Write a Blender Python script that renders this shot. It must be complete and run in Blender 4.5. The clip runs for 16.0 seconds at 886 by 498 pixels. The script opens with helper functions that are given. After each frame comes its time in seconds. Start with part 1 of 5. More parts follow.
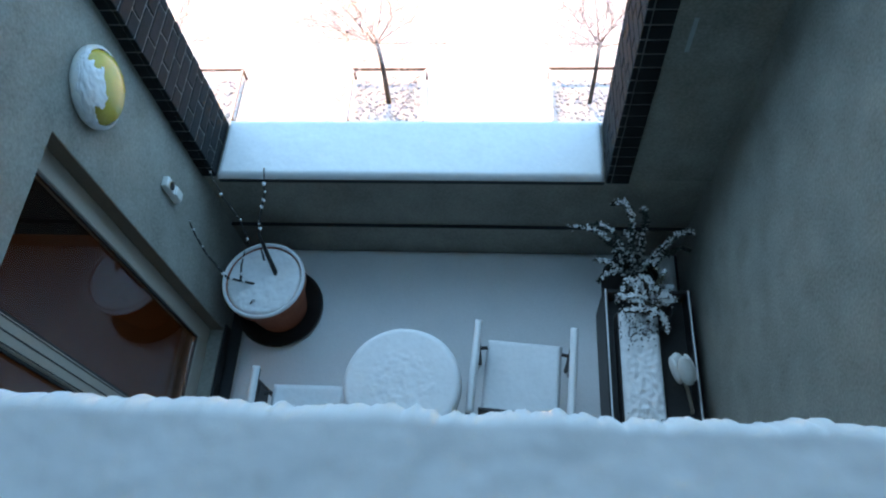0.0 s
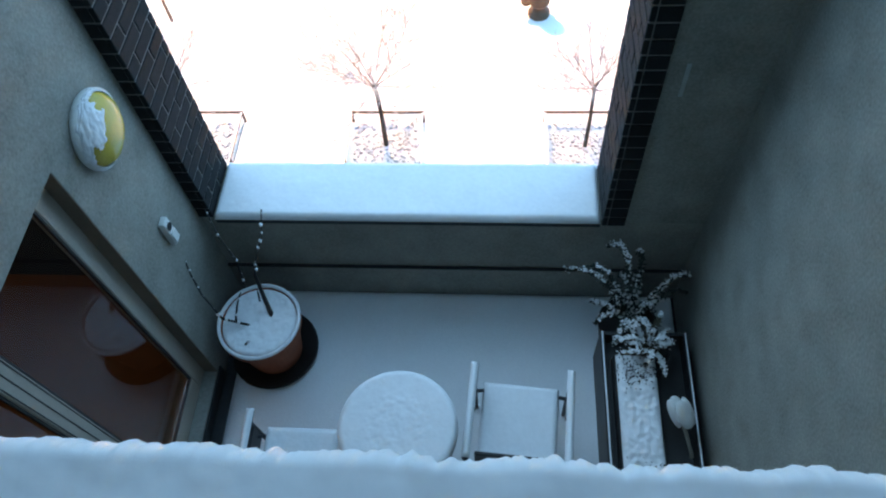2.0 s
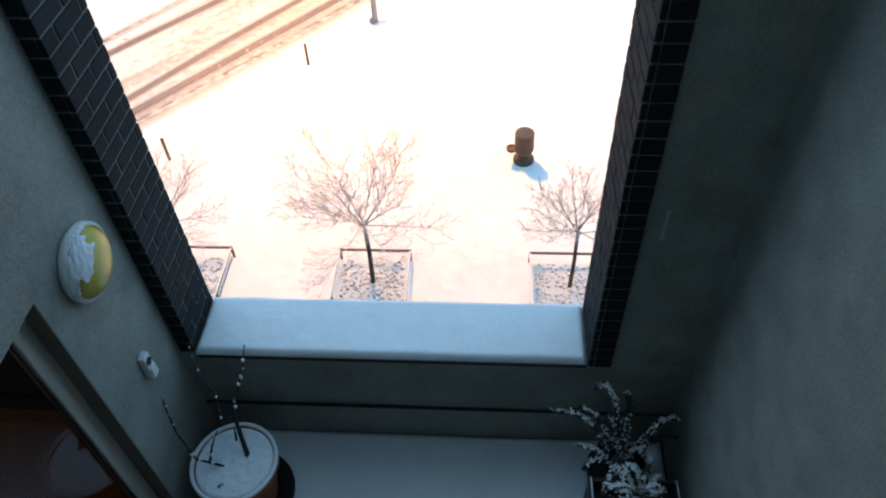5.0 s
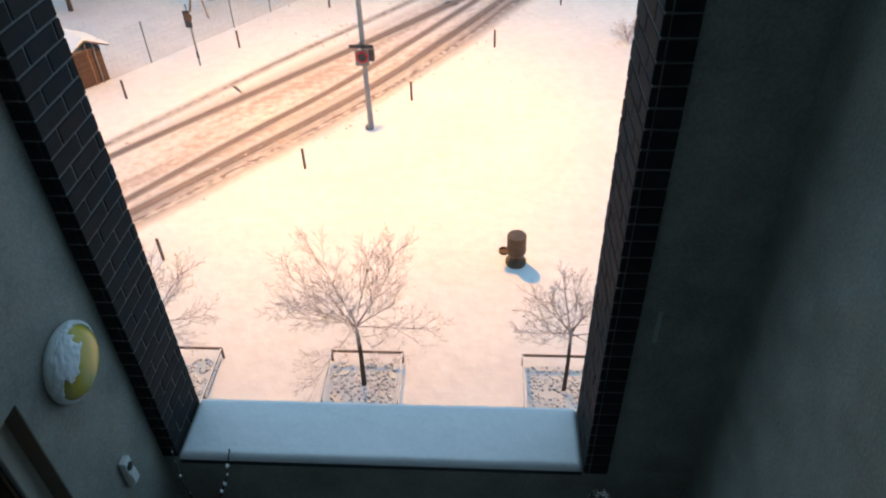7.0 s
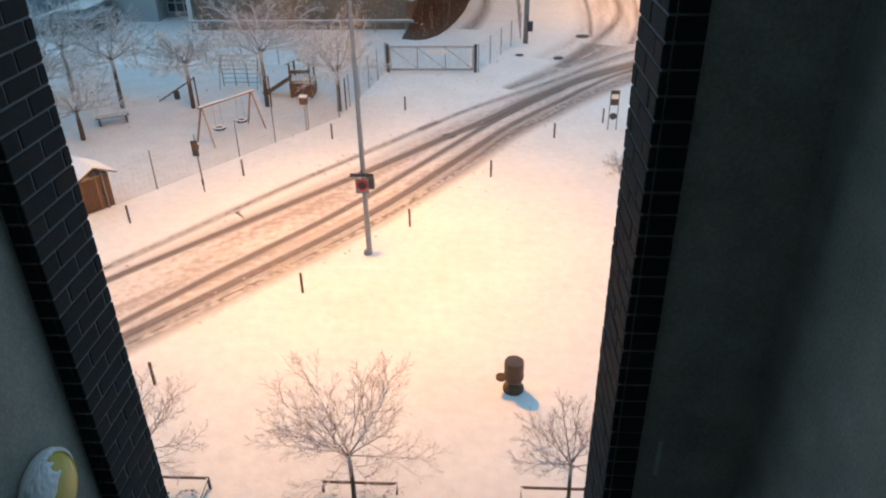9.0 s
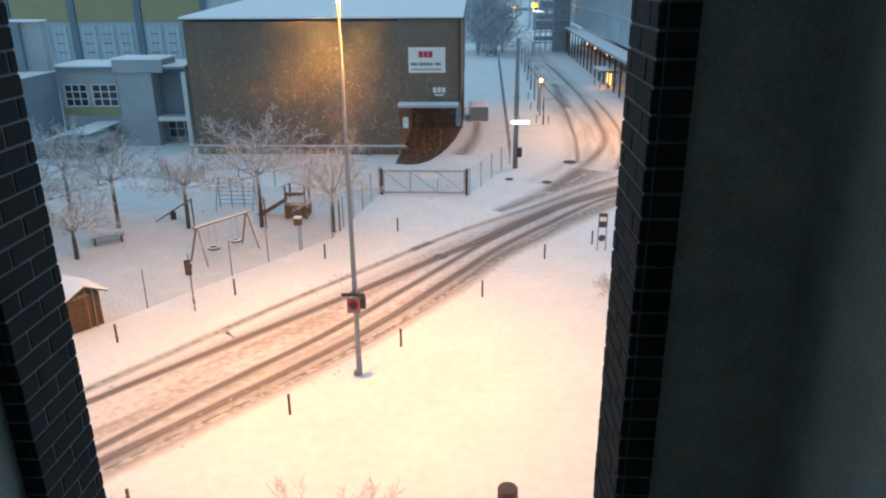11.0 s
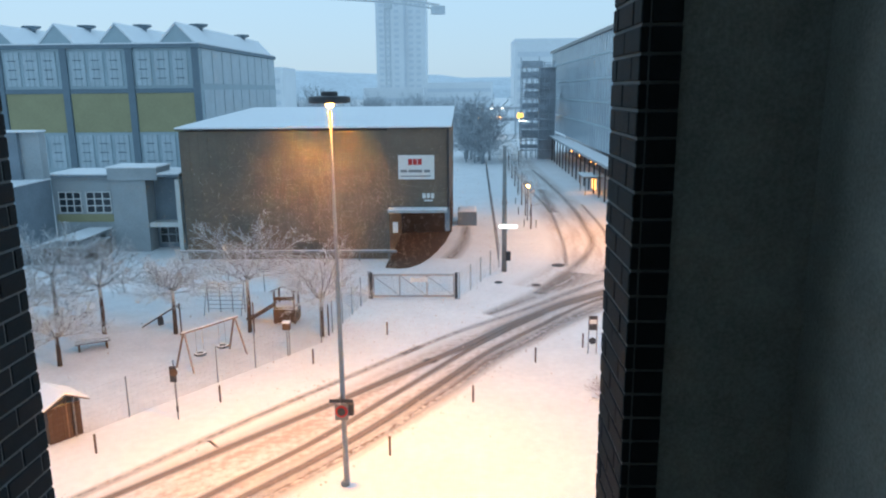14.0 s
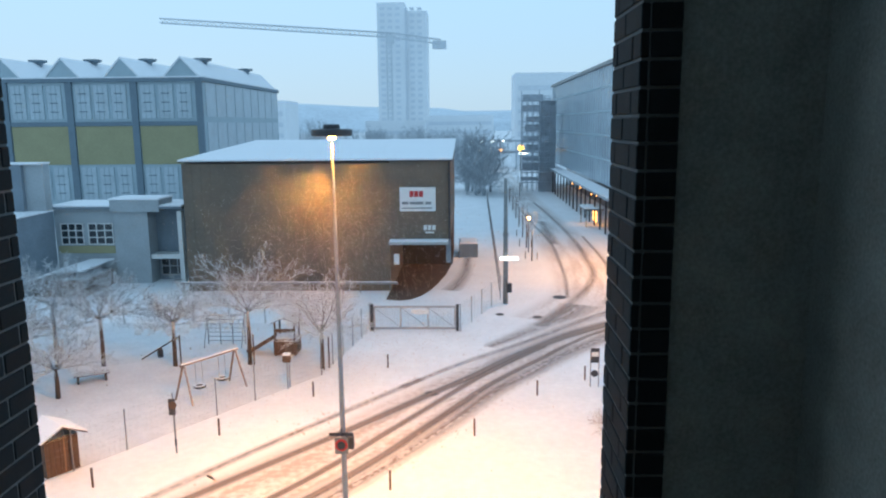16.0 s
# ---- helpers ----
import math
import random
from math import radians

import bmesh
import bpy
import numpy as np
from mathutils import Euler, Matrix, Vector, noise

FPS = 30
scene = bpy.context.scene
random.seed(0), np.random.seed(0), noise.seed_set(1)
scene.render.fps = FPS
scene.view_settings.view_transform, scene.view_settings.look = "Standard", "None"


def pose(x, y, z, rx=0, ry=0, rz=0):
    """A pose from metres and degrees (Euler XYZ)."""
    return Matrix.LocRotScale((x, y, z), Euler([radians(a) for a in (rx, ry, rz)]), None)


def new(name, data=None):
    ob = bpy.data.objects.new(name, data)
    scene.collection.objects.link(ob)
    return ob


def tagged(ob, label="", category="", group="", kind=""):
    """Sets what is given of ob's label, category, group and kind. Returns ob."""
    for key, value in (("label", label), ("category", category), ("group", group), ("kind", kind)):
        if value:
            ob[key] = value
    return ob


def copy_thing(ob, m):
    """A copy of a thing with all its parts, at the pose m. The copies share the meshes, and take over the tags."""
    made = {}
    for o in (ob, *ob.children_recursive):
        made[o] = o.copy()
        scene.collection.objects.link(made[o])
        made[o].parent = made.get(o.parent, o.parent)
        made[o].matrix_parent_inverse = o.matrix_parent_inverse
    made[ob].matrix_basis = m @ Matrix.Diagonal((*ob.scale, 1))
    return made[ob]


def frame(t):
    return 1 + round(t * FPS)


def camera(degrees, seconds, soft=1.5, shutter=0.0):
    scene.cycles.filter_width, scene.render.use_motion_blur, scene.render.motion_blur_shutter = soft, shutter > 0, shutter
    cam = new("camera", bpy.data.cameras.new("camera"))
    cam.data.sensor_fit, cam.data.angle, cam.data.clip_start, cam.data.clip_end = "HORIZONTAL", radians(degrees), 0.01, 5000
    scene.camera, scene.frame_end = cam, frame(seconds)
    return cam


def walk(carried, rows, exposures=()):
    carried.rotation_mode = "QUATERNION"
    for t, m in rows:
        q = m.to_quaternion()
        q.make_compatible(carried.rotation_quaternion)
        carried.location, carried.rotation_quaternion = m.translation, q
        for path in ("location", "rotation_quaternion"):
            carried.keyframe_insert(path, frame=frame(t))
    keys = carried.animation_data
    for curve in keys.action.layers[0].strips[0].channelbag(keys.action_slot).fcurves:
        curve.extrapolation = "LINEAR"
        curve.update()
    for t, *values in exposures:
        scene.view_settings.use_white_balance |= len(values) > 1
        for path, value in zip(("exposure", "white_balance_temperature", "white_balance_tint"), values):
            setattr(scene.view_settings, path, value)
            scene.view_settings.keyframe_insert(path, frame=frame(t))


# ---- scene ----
cam = camera(62.5, 16.0, soft=2.1)
EYE = 14.0
PATH = [
    (0.0, pose(0.000, 0, EYE, 28.511, 3.658, 3.003)),
    (0.5, pose(0.000, 0, EYE, 29.196, 3.574, 3.001)),
    (1.0, pose(0.000, 0, EYE, 30.375, 3.549, 3.058)),
    (1.5, pose(0.000, 0, EYE, 30.997, 3.534, 3.030)),
    (2.0, pose(0.000, 0.002, EYE, 31.734, 3.337, 3.008)),
    (2.5, pose(0.000, 0.008, EYE, 33.245, 3.223, 3.231)),
    (3.0, pose(0.000, 0.020, EYE, 35.130, 2.858, 3.311)),
    (3.5, pose(0.000, 0.020, EYE, 36.884, 3.082, 3.544)),
    (4.0, pose(0.000, 0.015, EYE, 38.794, 2.447, 3.210)),
    (6.5, pose(0.000, 0, EYE, 48.231, 1.499, 3.058)),
    (7.0, pose(0.003, 0, EYE, 50.473, 1.272, 2.895)),
    (7.5, pose(0.007, 0, EYE, 53.081, 1.213, 2.663)),
    (8.0, pose(0.010, 0, EYE, 55.449, 1.089, 2.855)),
    (8.5, pose(0.013, 0, EYE, 57.682, 0.862, 2.761)),
    (9.0, pose(0.017, 0, EYE, 60.250, 0.840, 2.940)),
    (9.5, pose(0.020, 0, EYE, 63.387, 0.664, 2.875)),
    (12.0, pose(0.037, 0, EYE, 71.880, 0.339, 2.264)),
    (12.5, pose(0.040, 0, EYE, 73.096, 0.270, 2.266)),
    (13.0, pose(0.040, 0, EYE, 74.979, 0.383, 2.184)),
    (13.5, pose(0.040, 0, EYE, 76.190, 0.454, 2.157)),
    (14.0, pose(0.040, 0, EYE, 77.740, 0.517, 1.573)),
    (14.5, pose(0.040, 0, EYE, 79.176, 0.377, 1.790)),
    (15.0, pose(0.040, 0, EYE, 80.712, 0.576, 1.775)),
    (15.5, pose(0.040, 0, EYE, 80.768, 0.559, 1.657)),
    (16.0, pose(0.040, 0, EYE, 80.236, 0.489, 1.671)),
]
walk(cam, PATH, exposures=[
    (0.0, 1.5, 6700, 10), (2.0, 1.45, 6700, 10), (4.0, 1.0, 6850, 10), (6.5, 0.28, 7350, 11), (7.5, 0.14, 7600, 11),
    (9.5, -0.04, 7750, 12), (12.0, 0.1, 7700, 13), (14.0, 0.22, 7650, 14), (16.0, 0.28, 7500, 14)])

# ---- light: blue overcast dusk and one sodium street lamp ----
world = bpy.data.worlds.new("dusk")
scene.world = world
world.use_nodes = True
wn, wl = world.node_tree.nodes, world.node_tree.links
wn.clear()
w_out = wn.new("ShaderNodeOutputWorld")
w_bg = wn.new("ShaderNodeBackground")
w_sky = wn.new("ShaderNodeTexSky")
w_sky.sky_type = "NISHITA"
w_sky.sun_disc = False
w_sky.sun_elevation = radians(50)
w_sky.sun_rotation = radians(325)
w_bg.inputs["Strength"].default_value = 0.012
w_cloud = wn.new("ShaderNodeBackground")
w_cloud.inputs["Strength"].default_value = 1.0
w_geo = wn.new("ShaderNodeTexCoord")
w_sep = wn.new("ShaderNodeSeparateXYZ")
w_ramp = wn.new("ShaderNodeValToRGB")
w_ramp.color_ramp.elements[0].position, w_ramp.color_ramp.elements[0].color = 0.0, (0.30, 0.52, 0.74, 1)
w_ramp.color_ramp.elements[1].position, w_ramp.color_ramp.elements[1].color = 0.9, (0.24, 0.50, 0.80, 1)
w_mid = w_ramp.color_ramp.elements.new(0.16)
w_mid.color = (0.30, 0.58, 0.88, 1)
w_add = wn.new("ShaderNodeAddShader")
wl.new(w_geo.outputs["Generated"], w_sep.inputs[0])
wl.new(w_sep.outputs["Z"], w_ramp.inputs[0])
wl.new(w_ramp.outputs[0], w_cloud.inputs["Color"])
wl.new(w_sky.outputs[0], w_bg.inputs["Color"])
wl.new(w_bg.outputs[0], w_add.inputs[0])
wl.new(w_cloud.outputs[0], w_add.inputs[1])
wl.new(w_add.outputs[0], w_out.inputs[0])


def lamp(name, kind, power, color, m, size):
    data = bpy.data.lights.new(name, kind)
    data.energy, data.color = power, color
    if kind == "AREA":
        data.size = size
    else:
        data.shadow_soft_size = size
    ob = new(name, data)
    ob.matrix_world = m
    return ob


LAMP = (-4.30, 24.03)
def sodium(x, y, z, power, spread):
    ob = lamp("sodium_light", "SPOT", power, (1.0, 0.43, 0.083), pose(x, y, z), 0.09)
    ob.data.spot_size, ob.data.spot_blend = radians(spread), 0.35


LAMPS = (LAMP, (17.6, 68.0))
sodium(*LAMPS[0], 13.46, 18500, 150)
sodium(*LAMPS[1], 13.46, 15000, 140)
sun = lamp("sun", "SUN", 0.2, (0.46, 0.74, 1.0), pose(0, 0, 0, 40, 0, 215), 0)
sun.data.angle = radians(40)


# ---- materials ----
def mat(name, color, rough=0.8, metal=0.0, var=0.25, scale=3.0, fine=40.0, bump=0.2, dist=0.01,
        snow=0.0, snow_low=0.25, island=0.0, stain=None, emit=None, spec=0.5):
    """Two scales of noise on the colour, fine relief; snow: amount lying on faces that look upward."""
    m = bpy.data.materials.new(name)
    m.use_nodes = True
    n, l = m.node_tree.nodes, m.node_tree.links
    b = n["Principled BSDF"]
    b.inputs["Roughness"].default_value, b.inputs["Metallic"].default_value = rough, metal
    b.inputs["Specular IOR Level"].default_value = spec
    co = n.new("ShaderNodeNewGeometry")
    big, small = n.new("ShaderNodeTexNoise"), n.new("ShaderNodeTexNoise")
    big.inputs["Scale"].default_value, small.inputs["Scale"].default_value = scale, fine
    big.inputs["Detail"].default_value, small.inputs["Detail"].default_value = 5, 3
    for t in (big, small):
        l.new(co.outputs["Position"], t.inputs["Vector"])
    mixn = n.new("ShaderNodeMath")
    mixn.operation = "ADD"
    l.new(big.outputs["Fac"], mixn.inputs[0])
    l.new(small.outputs["Fac"], mixn.inputs[1])
    last = mixn.outputs[0]
    if island:
        oi = n.new("ShaderNodeObjectInfo")
        ri = n.new("ShaderNodeMath")
        ri.operation = "MULTIPLY_ADD"
        ri.inputs[1].default_value = island
        l.new(oi.outputs["Random"], ri.inputs[0])
        l.new(last, ri.inputs[2])
        last = ri.outputs[0]
    ramp = n.new("ShaderNodeMapRange")
    ramp.inputs["From Min"].default_value, ramp.inputs["From Max"].default_value = 0.6, 1.4 + island
    ramp.inputs["To Min"].default_value, ramp.inputs["To Max"].default_value = 1 - var, 1 + var
    l.new(last, ramp.inputs[0])
    mul = n.new("ShaderNodeMix")
    mul.data_type, mul.blend_type = "RGBA", "MULTIPLY"
    mul.inputs[0].default_value = 1
    mul.inputs[6].default_value = (*color, 1)
    l.new(ramp.outputs[0], mul.inputs[7])
    col = mul.outputs[2]
    if stain:
        st = n.new("ShaderNodeTexNoise")
        st.inputs["Scale"].default_value, st.inputs["Detail"].default_value = scale * 0.6, 8
        l.new(co.outputs["Position"], st.inputs["Vector"])
        sr = n.new("ShaderNodeMapRange")
        sr.inputs["From Min"].default_value, sr.inputs["From Max"].default_value = 0.5, 0.68
        l.new(st.outputs["Fac"], sr.inputs[0])
        sm = n.new("ShaderNodeMix")
        sm.data_type = "RGBA"
        sm.inputs[7].default_value = (*stain, 1)
        l.new(sr.outputs[0], sm.inputs[0])
        l.new(col, sm.inputs[6])
        col = sm.outputs[2]
    if snow:
        sx = n.new("ShaderNodeSeparateXYZ")
        l.new(co.outputs["Normal"], sx.inputs[0])
        su = n.new("ShaderNodeMath")
        su.operation = "MULTIPLY_ADD"
        su.inputs[1].default_value = 0.9
        l.new(small.outputs["Fac"], su.inputs[0])
        l.new(sx.outputs["Z"], su.inputs[2])
        sr2 = n.new("ShaderNodeMapRange")
        sr2.inputs["From Min"].default_value, sr2.inputs["From Max"].default_value = snow_low + 0.3, snow_low + 0.5
        sr2.inputs["To Max"].default_value = snow
        l.new(su.outputs[0], sr2.inputs[0])
        sm2 = n.new("ShaderNodeMix")
        sm2.data_type = "RGBA"
        sm2.inputs[7].default_value = (0.82, 0.84, 0.86, 1)
        l.new(sr2.outputs[0], sm2.inputs[0])
        l.new(col, sm2.inputs[6])
        col = sm2.outputs[2]
    l.new(col, b.inputs["Base Color"])
    if bump:
        bp = n.new("ShaderNodeBump")
        bp.inputs["Strength"].default_value, bp.inputs["Distance"].default_value = bump, dist
        l.new(mixn.outputs[0], bp.inputs["Height"])
        l.new(bp.outputs[0], b.inputs["Normal"])
    if emit:
        b.inputs["Emission Color"].default_value = (*emit[:3], 1)
        b.inputs["Emission Strength"].default_value = emit[3]
    return m


M_SNOW = mat("snow", (0.82, 0.83, 0.85), 0.75, var=0.05, scale=4, fine=35, bump=0.16, dist=0.01, spec=0.2)
M_SNOW_FLOOR = mat("floor_snow", (0.80, 0.81, 0.83), 0.8, var=0.06, scale=2.5, fine=90, bump=0.4, dist=0.008, spec=0.15)
M_GROUND = mat("ground_snow", (0.82, 0.82, 0.83), 0.8, var=0.08, scale=0.35, fine=2.5, bump=0.6, dist=0.05, spec=0.2)
M_PLASTER = mat("grey_plaster", (0.275, 0.272, 0.245), 0.9, var=0.3, scale=4.5, fine=70, bump=0.45, dist=0.005, spec=0.25)
M_PLASTER_F = mat("parapet_plaster", (0.30, 0.29, 0.26), 0.9, var=0.3, scale=4, fine=70, bump=0.45, dist=0.005, spec=0.25)
M_BRICK = mat("anthracite_brick", (0.016, 0.0175, 0.019), 0.8, var=0.4, scale=9, fine=120, bump=0.5, dist=0.004, island=0.5, spec=0.15)
M_MORTAR = mat("mortar", (0.13, 0.135, 0.135), 0.95, var=0.2, scale=12, fine=150, bump=0.4, dist=0.003)
M_DARK = mat("dark_sheet", (0.02, 0.021, 0.023), 0.6, var=0.3, scale=6, fine=60, bump=0.1)
M_FRAME = mat("aluminium_frame", (0.44, 0.39, 0.33), 0.5, var=0.1, scale=5, fine=90, bump=0.08)
M_REVEAL = mat("brown_reveal", (0.165, 0.13, 0.098), 0.7, var=0.2, scale=5, fine=90, bump=0.15)
M_TERRA = mat("terracotta", (0.36, 0.10, 0.045), 0.8, var=0.25, scale=8, fine=90, bump=0.3, dist=0.004)
M_PLASTIC = mat("black_plastic", (0.018, 0.018, 0.018), 0.5, var=0.3, scale=10, fine=80, bump=0.1)
M_STEEL = mat("grey_steel", (0.25, 0.25, 0.25), 0.45, metal=0.7, var=0.2, scale=3, fine=50, bump=0.1)
M_STEELD = mat("dark_steel", (0.05, 0.05, 0.055), 0.5, metal=0.3, var=0.3, scale=6, fine=60, bump=0.1)
M_WHITE = mat("white_paint", (0.72, 0.72, 0.70), 0.5, var=0.08, scale=4, fine=60, bump=0.05)
M_YELLOW = mat("yellow_glass", (0.52, 0.41, 0.06), 0.25, var=0.1, scale=9, fine=50, bump=0.05)
M_BARK = mat("bark", (0.085, 0.055, 0.040), 0.9, var=0.35, scale=14, fine=90, bump=0.5, snow=0.55, snow_low=0.45)
M_TWIG = mat("snowy_twig", (0.25, 0.16, 0.13), 0.9, var=0.3, scale=14, fine=60, bump=0.3, snow=0.7, snow_low=0.35)
M_FROST = mat("frosted_twig", (0.14, 0.115, 0.105), 0.9, var=0.3, scale=10, fine=40, bump=0.3, snow=0.95, snow_low=0.05)
M_POLE = mat("painted_pole", (0.34, 0.33, 0.33), 0.95, var=0.2, scale=3, fine=50, bump=0.1, spec=0.03)
M_WOOD = mat("brown_wood", (0.10, 0.056, 0.036), 0.8, var=0.3, scale=7, fine=70, bump=0.3, snow=0.9, snow_low=0.45)
M_WOODL = mat("round_timber", (0.22, 0.135, 0.09), 0.8, var=0.25, scale=7, fine=70, bump=0.3, snow=0.9, snow_low=0.4)
M_RUST = mat("brown_steel", (0.12, 0.07, 0.042), 0.6, metal=0.2, var=0.3, scale=6, fine=60, bump=0.2)
M_STONE = mat("bed_stone", (0.16, 0.14, 0.13), 0.9, var=0.5, scale=5, fine=40, bump=0.4, snow=0.95, snow_low=0.27)
M_SOIL = mat("bed_soil", (0.10, 0.08, 0.07), 0.95, var=0.4, scale=6, fine=30, bump=0.6, dist=0.03, snow=0.9, snow_low=0.75)
M_NEEDLE = mat("needles", (0.030, 0.040, 0.032), 0.8, var=0.4, scale=20, fine=80, bump=0.1)
M_LEAF = mat("dead_leaf", (0.055, 0.05, 0.032), 0.8, var=0.4, scale=20, fine=80, bump=0.1)
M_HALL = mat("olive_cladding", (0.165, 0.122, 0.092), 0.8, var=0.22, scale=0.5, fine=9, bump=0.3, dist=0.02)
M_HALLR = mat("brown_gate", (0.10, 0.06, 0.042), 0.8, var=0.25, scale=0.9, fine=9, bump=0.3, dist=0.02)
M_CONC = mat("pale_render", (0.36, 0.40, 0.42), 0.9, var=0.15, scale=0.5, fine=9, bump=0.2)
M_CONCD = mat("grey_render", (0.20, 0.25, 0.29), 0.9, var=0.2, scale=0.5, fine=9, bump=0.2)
M_PANEL = mat("pale_blue_panel", (0.36, 0.46, 0.50), 0.6, var=0.12, scale=0.4, fine=6, bump=0.1)
M_PANELD = mat("blue_grey_frame", (0.14, 0.20, 0.24), 0.6, var=0.15, scale=0.4, fine=6, bump=0.1)
M_GLZ = mat("hall_glazing", (0.43, 0.51, 0.55), 0.4, var=0.15, scale=0.5, fine=5, bump=0.05)
M_OCHRE = mat("ochre_panel", (0.34, 0.31, 0.18), 0.8, var=0.12, scale=0.3, fine=5, bump=0.1)
M_GLASSD = mat("dark_window", (0.03, 0.04, 0.05), 0.12, var=0.4, scale=0.6, fine=3, bump=0.02, spec=0.6)
# Office glazing: base colour raised to stand in for haze.
M_GLASSB = mat("hazed_glazing", (0.40, 0.47, 0.52), 0.2, var=0.3, scale=0.15, fine=1.2, bump=0.03, spec=0.8)
# Tower and crane colours are paled to put the haze into them.
M_TOWER = mat("hazed_render", (0.80, 0.82, 0.84), 0.8, var=0.06, scale=0.1, fine=1, bump=0.0)
M_TOWERW = mat("hazed_window", (0.68, 0.72, 0.76), 0.3, var=0.08, scale=0.1, fine=1, bump=0.0)
M_CRANE = mat("hazed_crane", (0.60, 0.64, 0.67), 0.7, var=0.1, scale=0.2, fine=1, bump=0.0)
# Distant twigs are lightened; haze is mixed into this colour.
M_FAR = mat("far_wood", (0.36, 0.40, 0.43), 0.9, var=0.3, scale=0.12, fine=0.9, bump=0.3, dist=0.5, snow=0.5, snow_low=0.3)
# Hill colour set near the sky's, carrying the haze.
M_HILL = mat("hazed_hill", (0.66, 0.72, 0.77), 0.95, var=0.15, scale=0.02, fine=0.15, bump=0.0)
M_RED = mat("red_sign", (0.55, 0.03, 0.03), 0.5, var=0.08, scale=5, fine=40, bump=0.0)
M_GREYBAR = mat("grey_lettering", (0.20, 0.21, 0.22), 0.6, var=0.05, scale=5, fine=40, bump=0.0)
M_RUBBER = mat("tyre_rubber", (0.02, 0.02, 0.02), 0.8, var=0.3, scale=9, fine=60, bump=0.2, snow=0.95, snow_low=0.5)
M_BULB = mat("sodium_glow", (1, 0.6, 0.2), 0.5, emit=(1.0, 0.50, 0.12, 30))
M_TUBE = mat("lit_sign", (0.9, 0.95, 0.95), 0.5, emit=(0.85, 1.0, 1.0, 3.5))
M_WARM = mat("warm_window", (0.9, 0.6, 0.3), 0.5, emit=(1.0, 0.42, 0.10, 3.5))
M_YELLIT = mat("yellow_lit_sign", (0.9, 0.6, 0.1), 0.5, emit=(1.0, 0.62, 0.08, 3))
M_FLOORIN = mat("orange_parquet", (0.15, 0.065, 0.022), 0.6, var=0.25, scale=3, fine=30, bump=0.1)


def glass(name, tint, rough=0.0):
    m = bpy.data.materials.new(name)
    m.use_nodes = True
    b = m.node_tree.nodes["Principled BSDF"]
    b.inputs["Base Color"].default_value = (*tint, 1)
    b.inputs["Roughness"].default_value = rough
    b.inputs["Transmission Weight"].default_value = 1.0
    b.inputs["IOR"].default_value = 1.33
    return m


M_GLASS = glass("clear_glass", (0.85, 0.9, 0.9))


def strip_material(name, color, other, edge, low, high, rough=0.6, solid_=False):
    """Slush or a wheel track that thins out into the snow at its sides; the first coordinate runs from 0 to 1 across it."""
    m = bpy.data.materials.new(name)
    m.use_nodes = True
    n, l = m.node_tree.nodes, m.node_tree.links
    b = n["Principled BSDF"]
    b.inputs["Roughness"].default_value = rough
    b.inputs["Specular IOR Level"].default_value = 0.3
    uv = n.new("ShaderNodeUVMap")
    sx = n.new("ShaderNodeSeparateXYZ")
    l.new(uv.outputs[0], sx.inputs[0])
    st = n.new("ShaderNodeMapping")
    st.inputs["Scale"].default_value = (4.5, 0.07, 1)
    l.new(uv.outputs[0], st.inputs["Vector"])
    geo = n.new("ShaderNodeNewGeometry")
    streak, grain = n.new("ShaderNodeTexNoise"), n.new("ShaderNodeTexNoise")
    streak.inputs["Scale"].default_value, streak.inputs["Detail"].default_value = 1.6, 7
    grain.inputs["Scale"].default_value, grain.inputs["Detail"].default_value = 3.2, 6
    l.new(st.outputs[0], streak.inputs["Vector"])
    l.new(geo.outputs["Position"], grain.inputs["Vector"])

    def step(kind, a, b_):
        k = n.new("ShaderNodeMath")
        k.operation = kind
        for i, v in enumerate((a, b_)):
            if isinstance(v, (int, float)):
                k.inputs[i].default_value = v
            else:
                l.new(v, k.inputs[i])
        return k.outputs[0]

    def remap(v, a, b_, c=0.0, d=1.0):
        k = n.new("ShaderNodeMapRange")
        k.interpolation_type = "SMOOTHSTEP"
        for i, q in enumerate((a, b_, c, d)):
            k.inputs[i + 1].default_value = q
        l.new(v, k.inputs[0])
        return k.outputs[0]

    side = step("SUBTRACT", 0.5, step("ABSOLUTE", step("SUBTRACT", sx.outputs["X"], 0.5), 0.0))
    both = step("ADD", streak.outputs["Fac"], step("MULTIPLY", grain.outputs["Fac"], 0.8))
    fade = remap(step("ADD", side, step("MULTIPLY", step("SUBTRACT", both, 0.9), edge * 0.9)), 0.0, edge)
    cover = step("MULTIPLY", fade, remap(both, 0.65, 1.15, high, low))
    mx = n.new("ShaderNodeMix")
    mx.data_type = "RGBA"
    mx.inputs[6].default_value, mx.inputs[7].default_value = (*color, 1), (*other, 1)
    l.new(remap(both, 0.7, 1.15), mx.inputs[0])
    if solid_:
        sm = n.new("ShaderNodeMix")
        sm.data_type = "RGBA"
        sm.inputs[6].default_value = (0.82, 0.82, 0.83, 1)
        l.new(cover, sm.inputs[0])
        l.new(mx.outputs[2], sm.inputs[7])
        l.new(sm.outputs[2], b.inputs["Base Color"])
    else:
        l.new(mx.outputs[2], b.inputs["Base Color"])
        l.new(cover, b.inputs["Alpha"])
    bp = n.new("ShaderNodeBump")
    bp.inputs["Strength"].default_value, bp.inputs["Distance"].default_value = 0.6, 0.04
    l.new(both, bp.inputs["Height"])
    l.new(bp.outputs[0], b.inputs["Normal"])
    return m


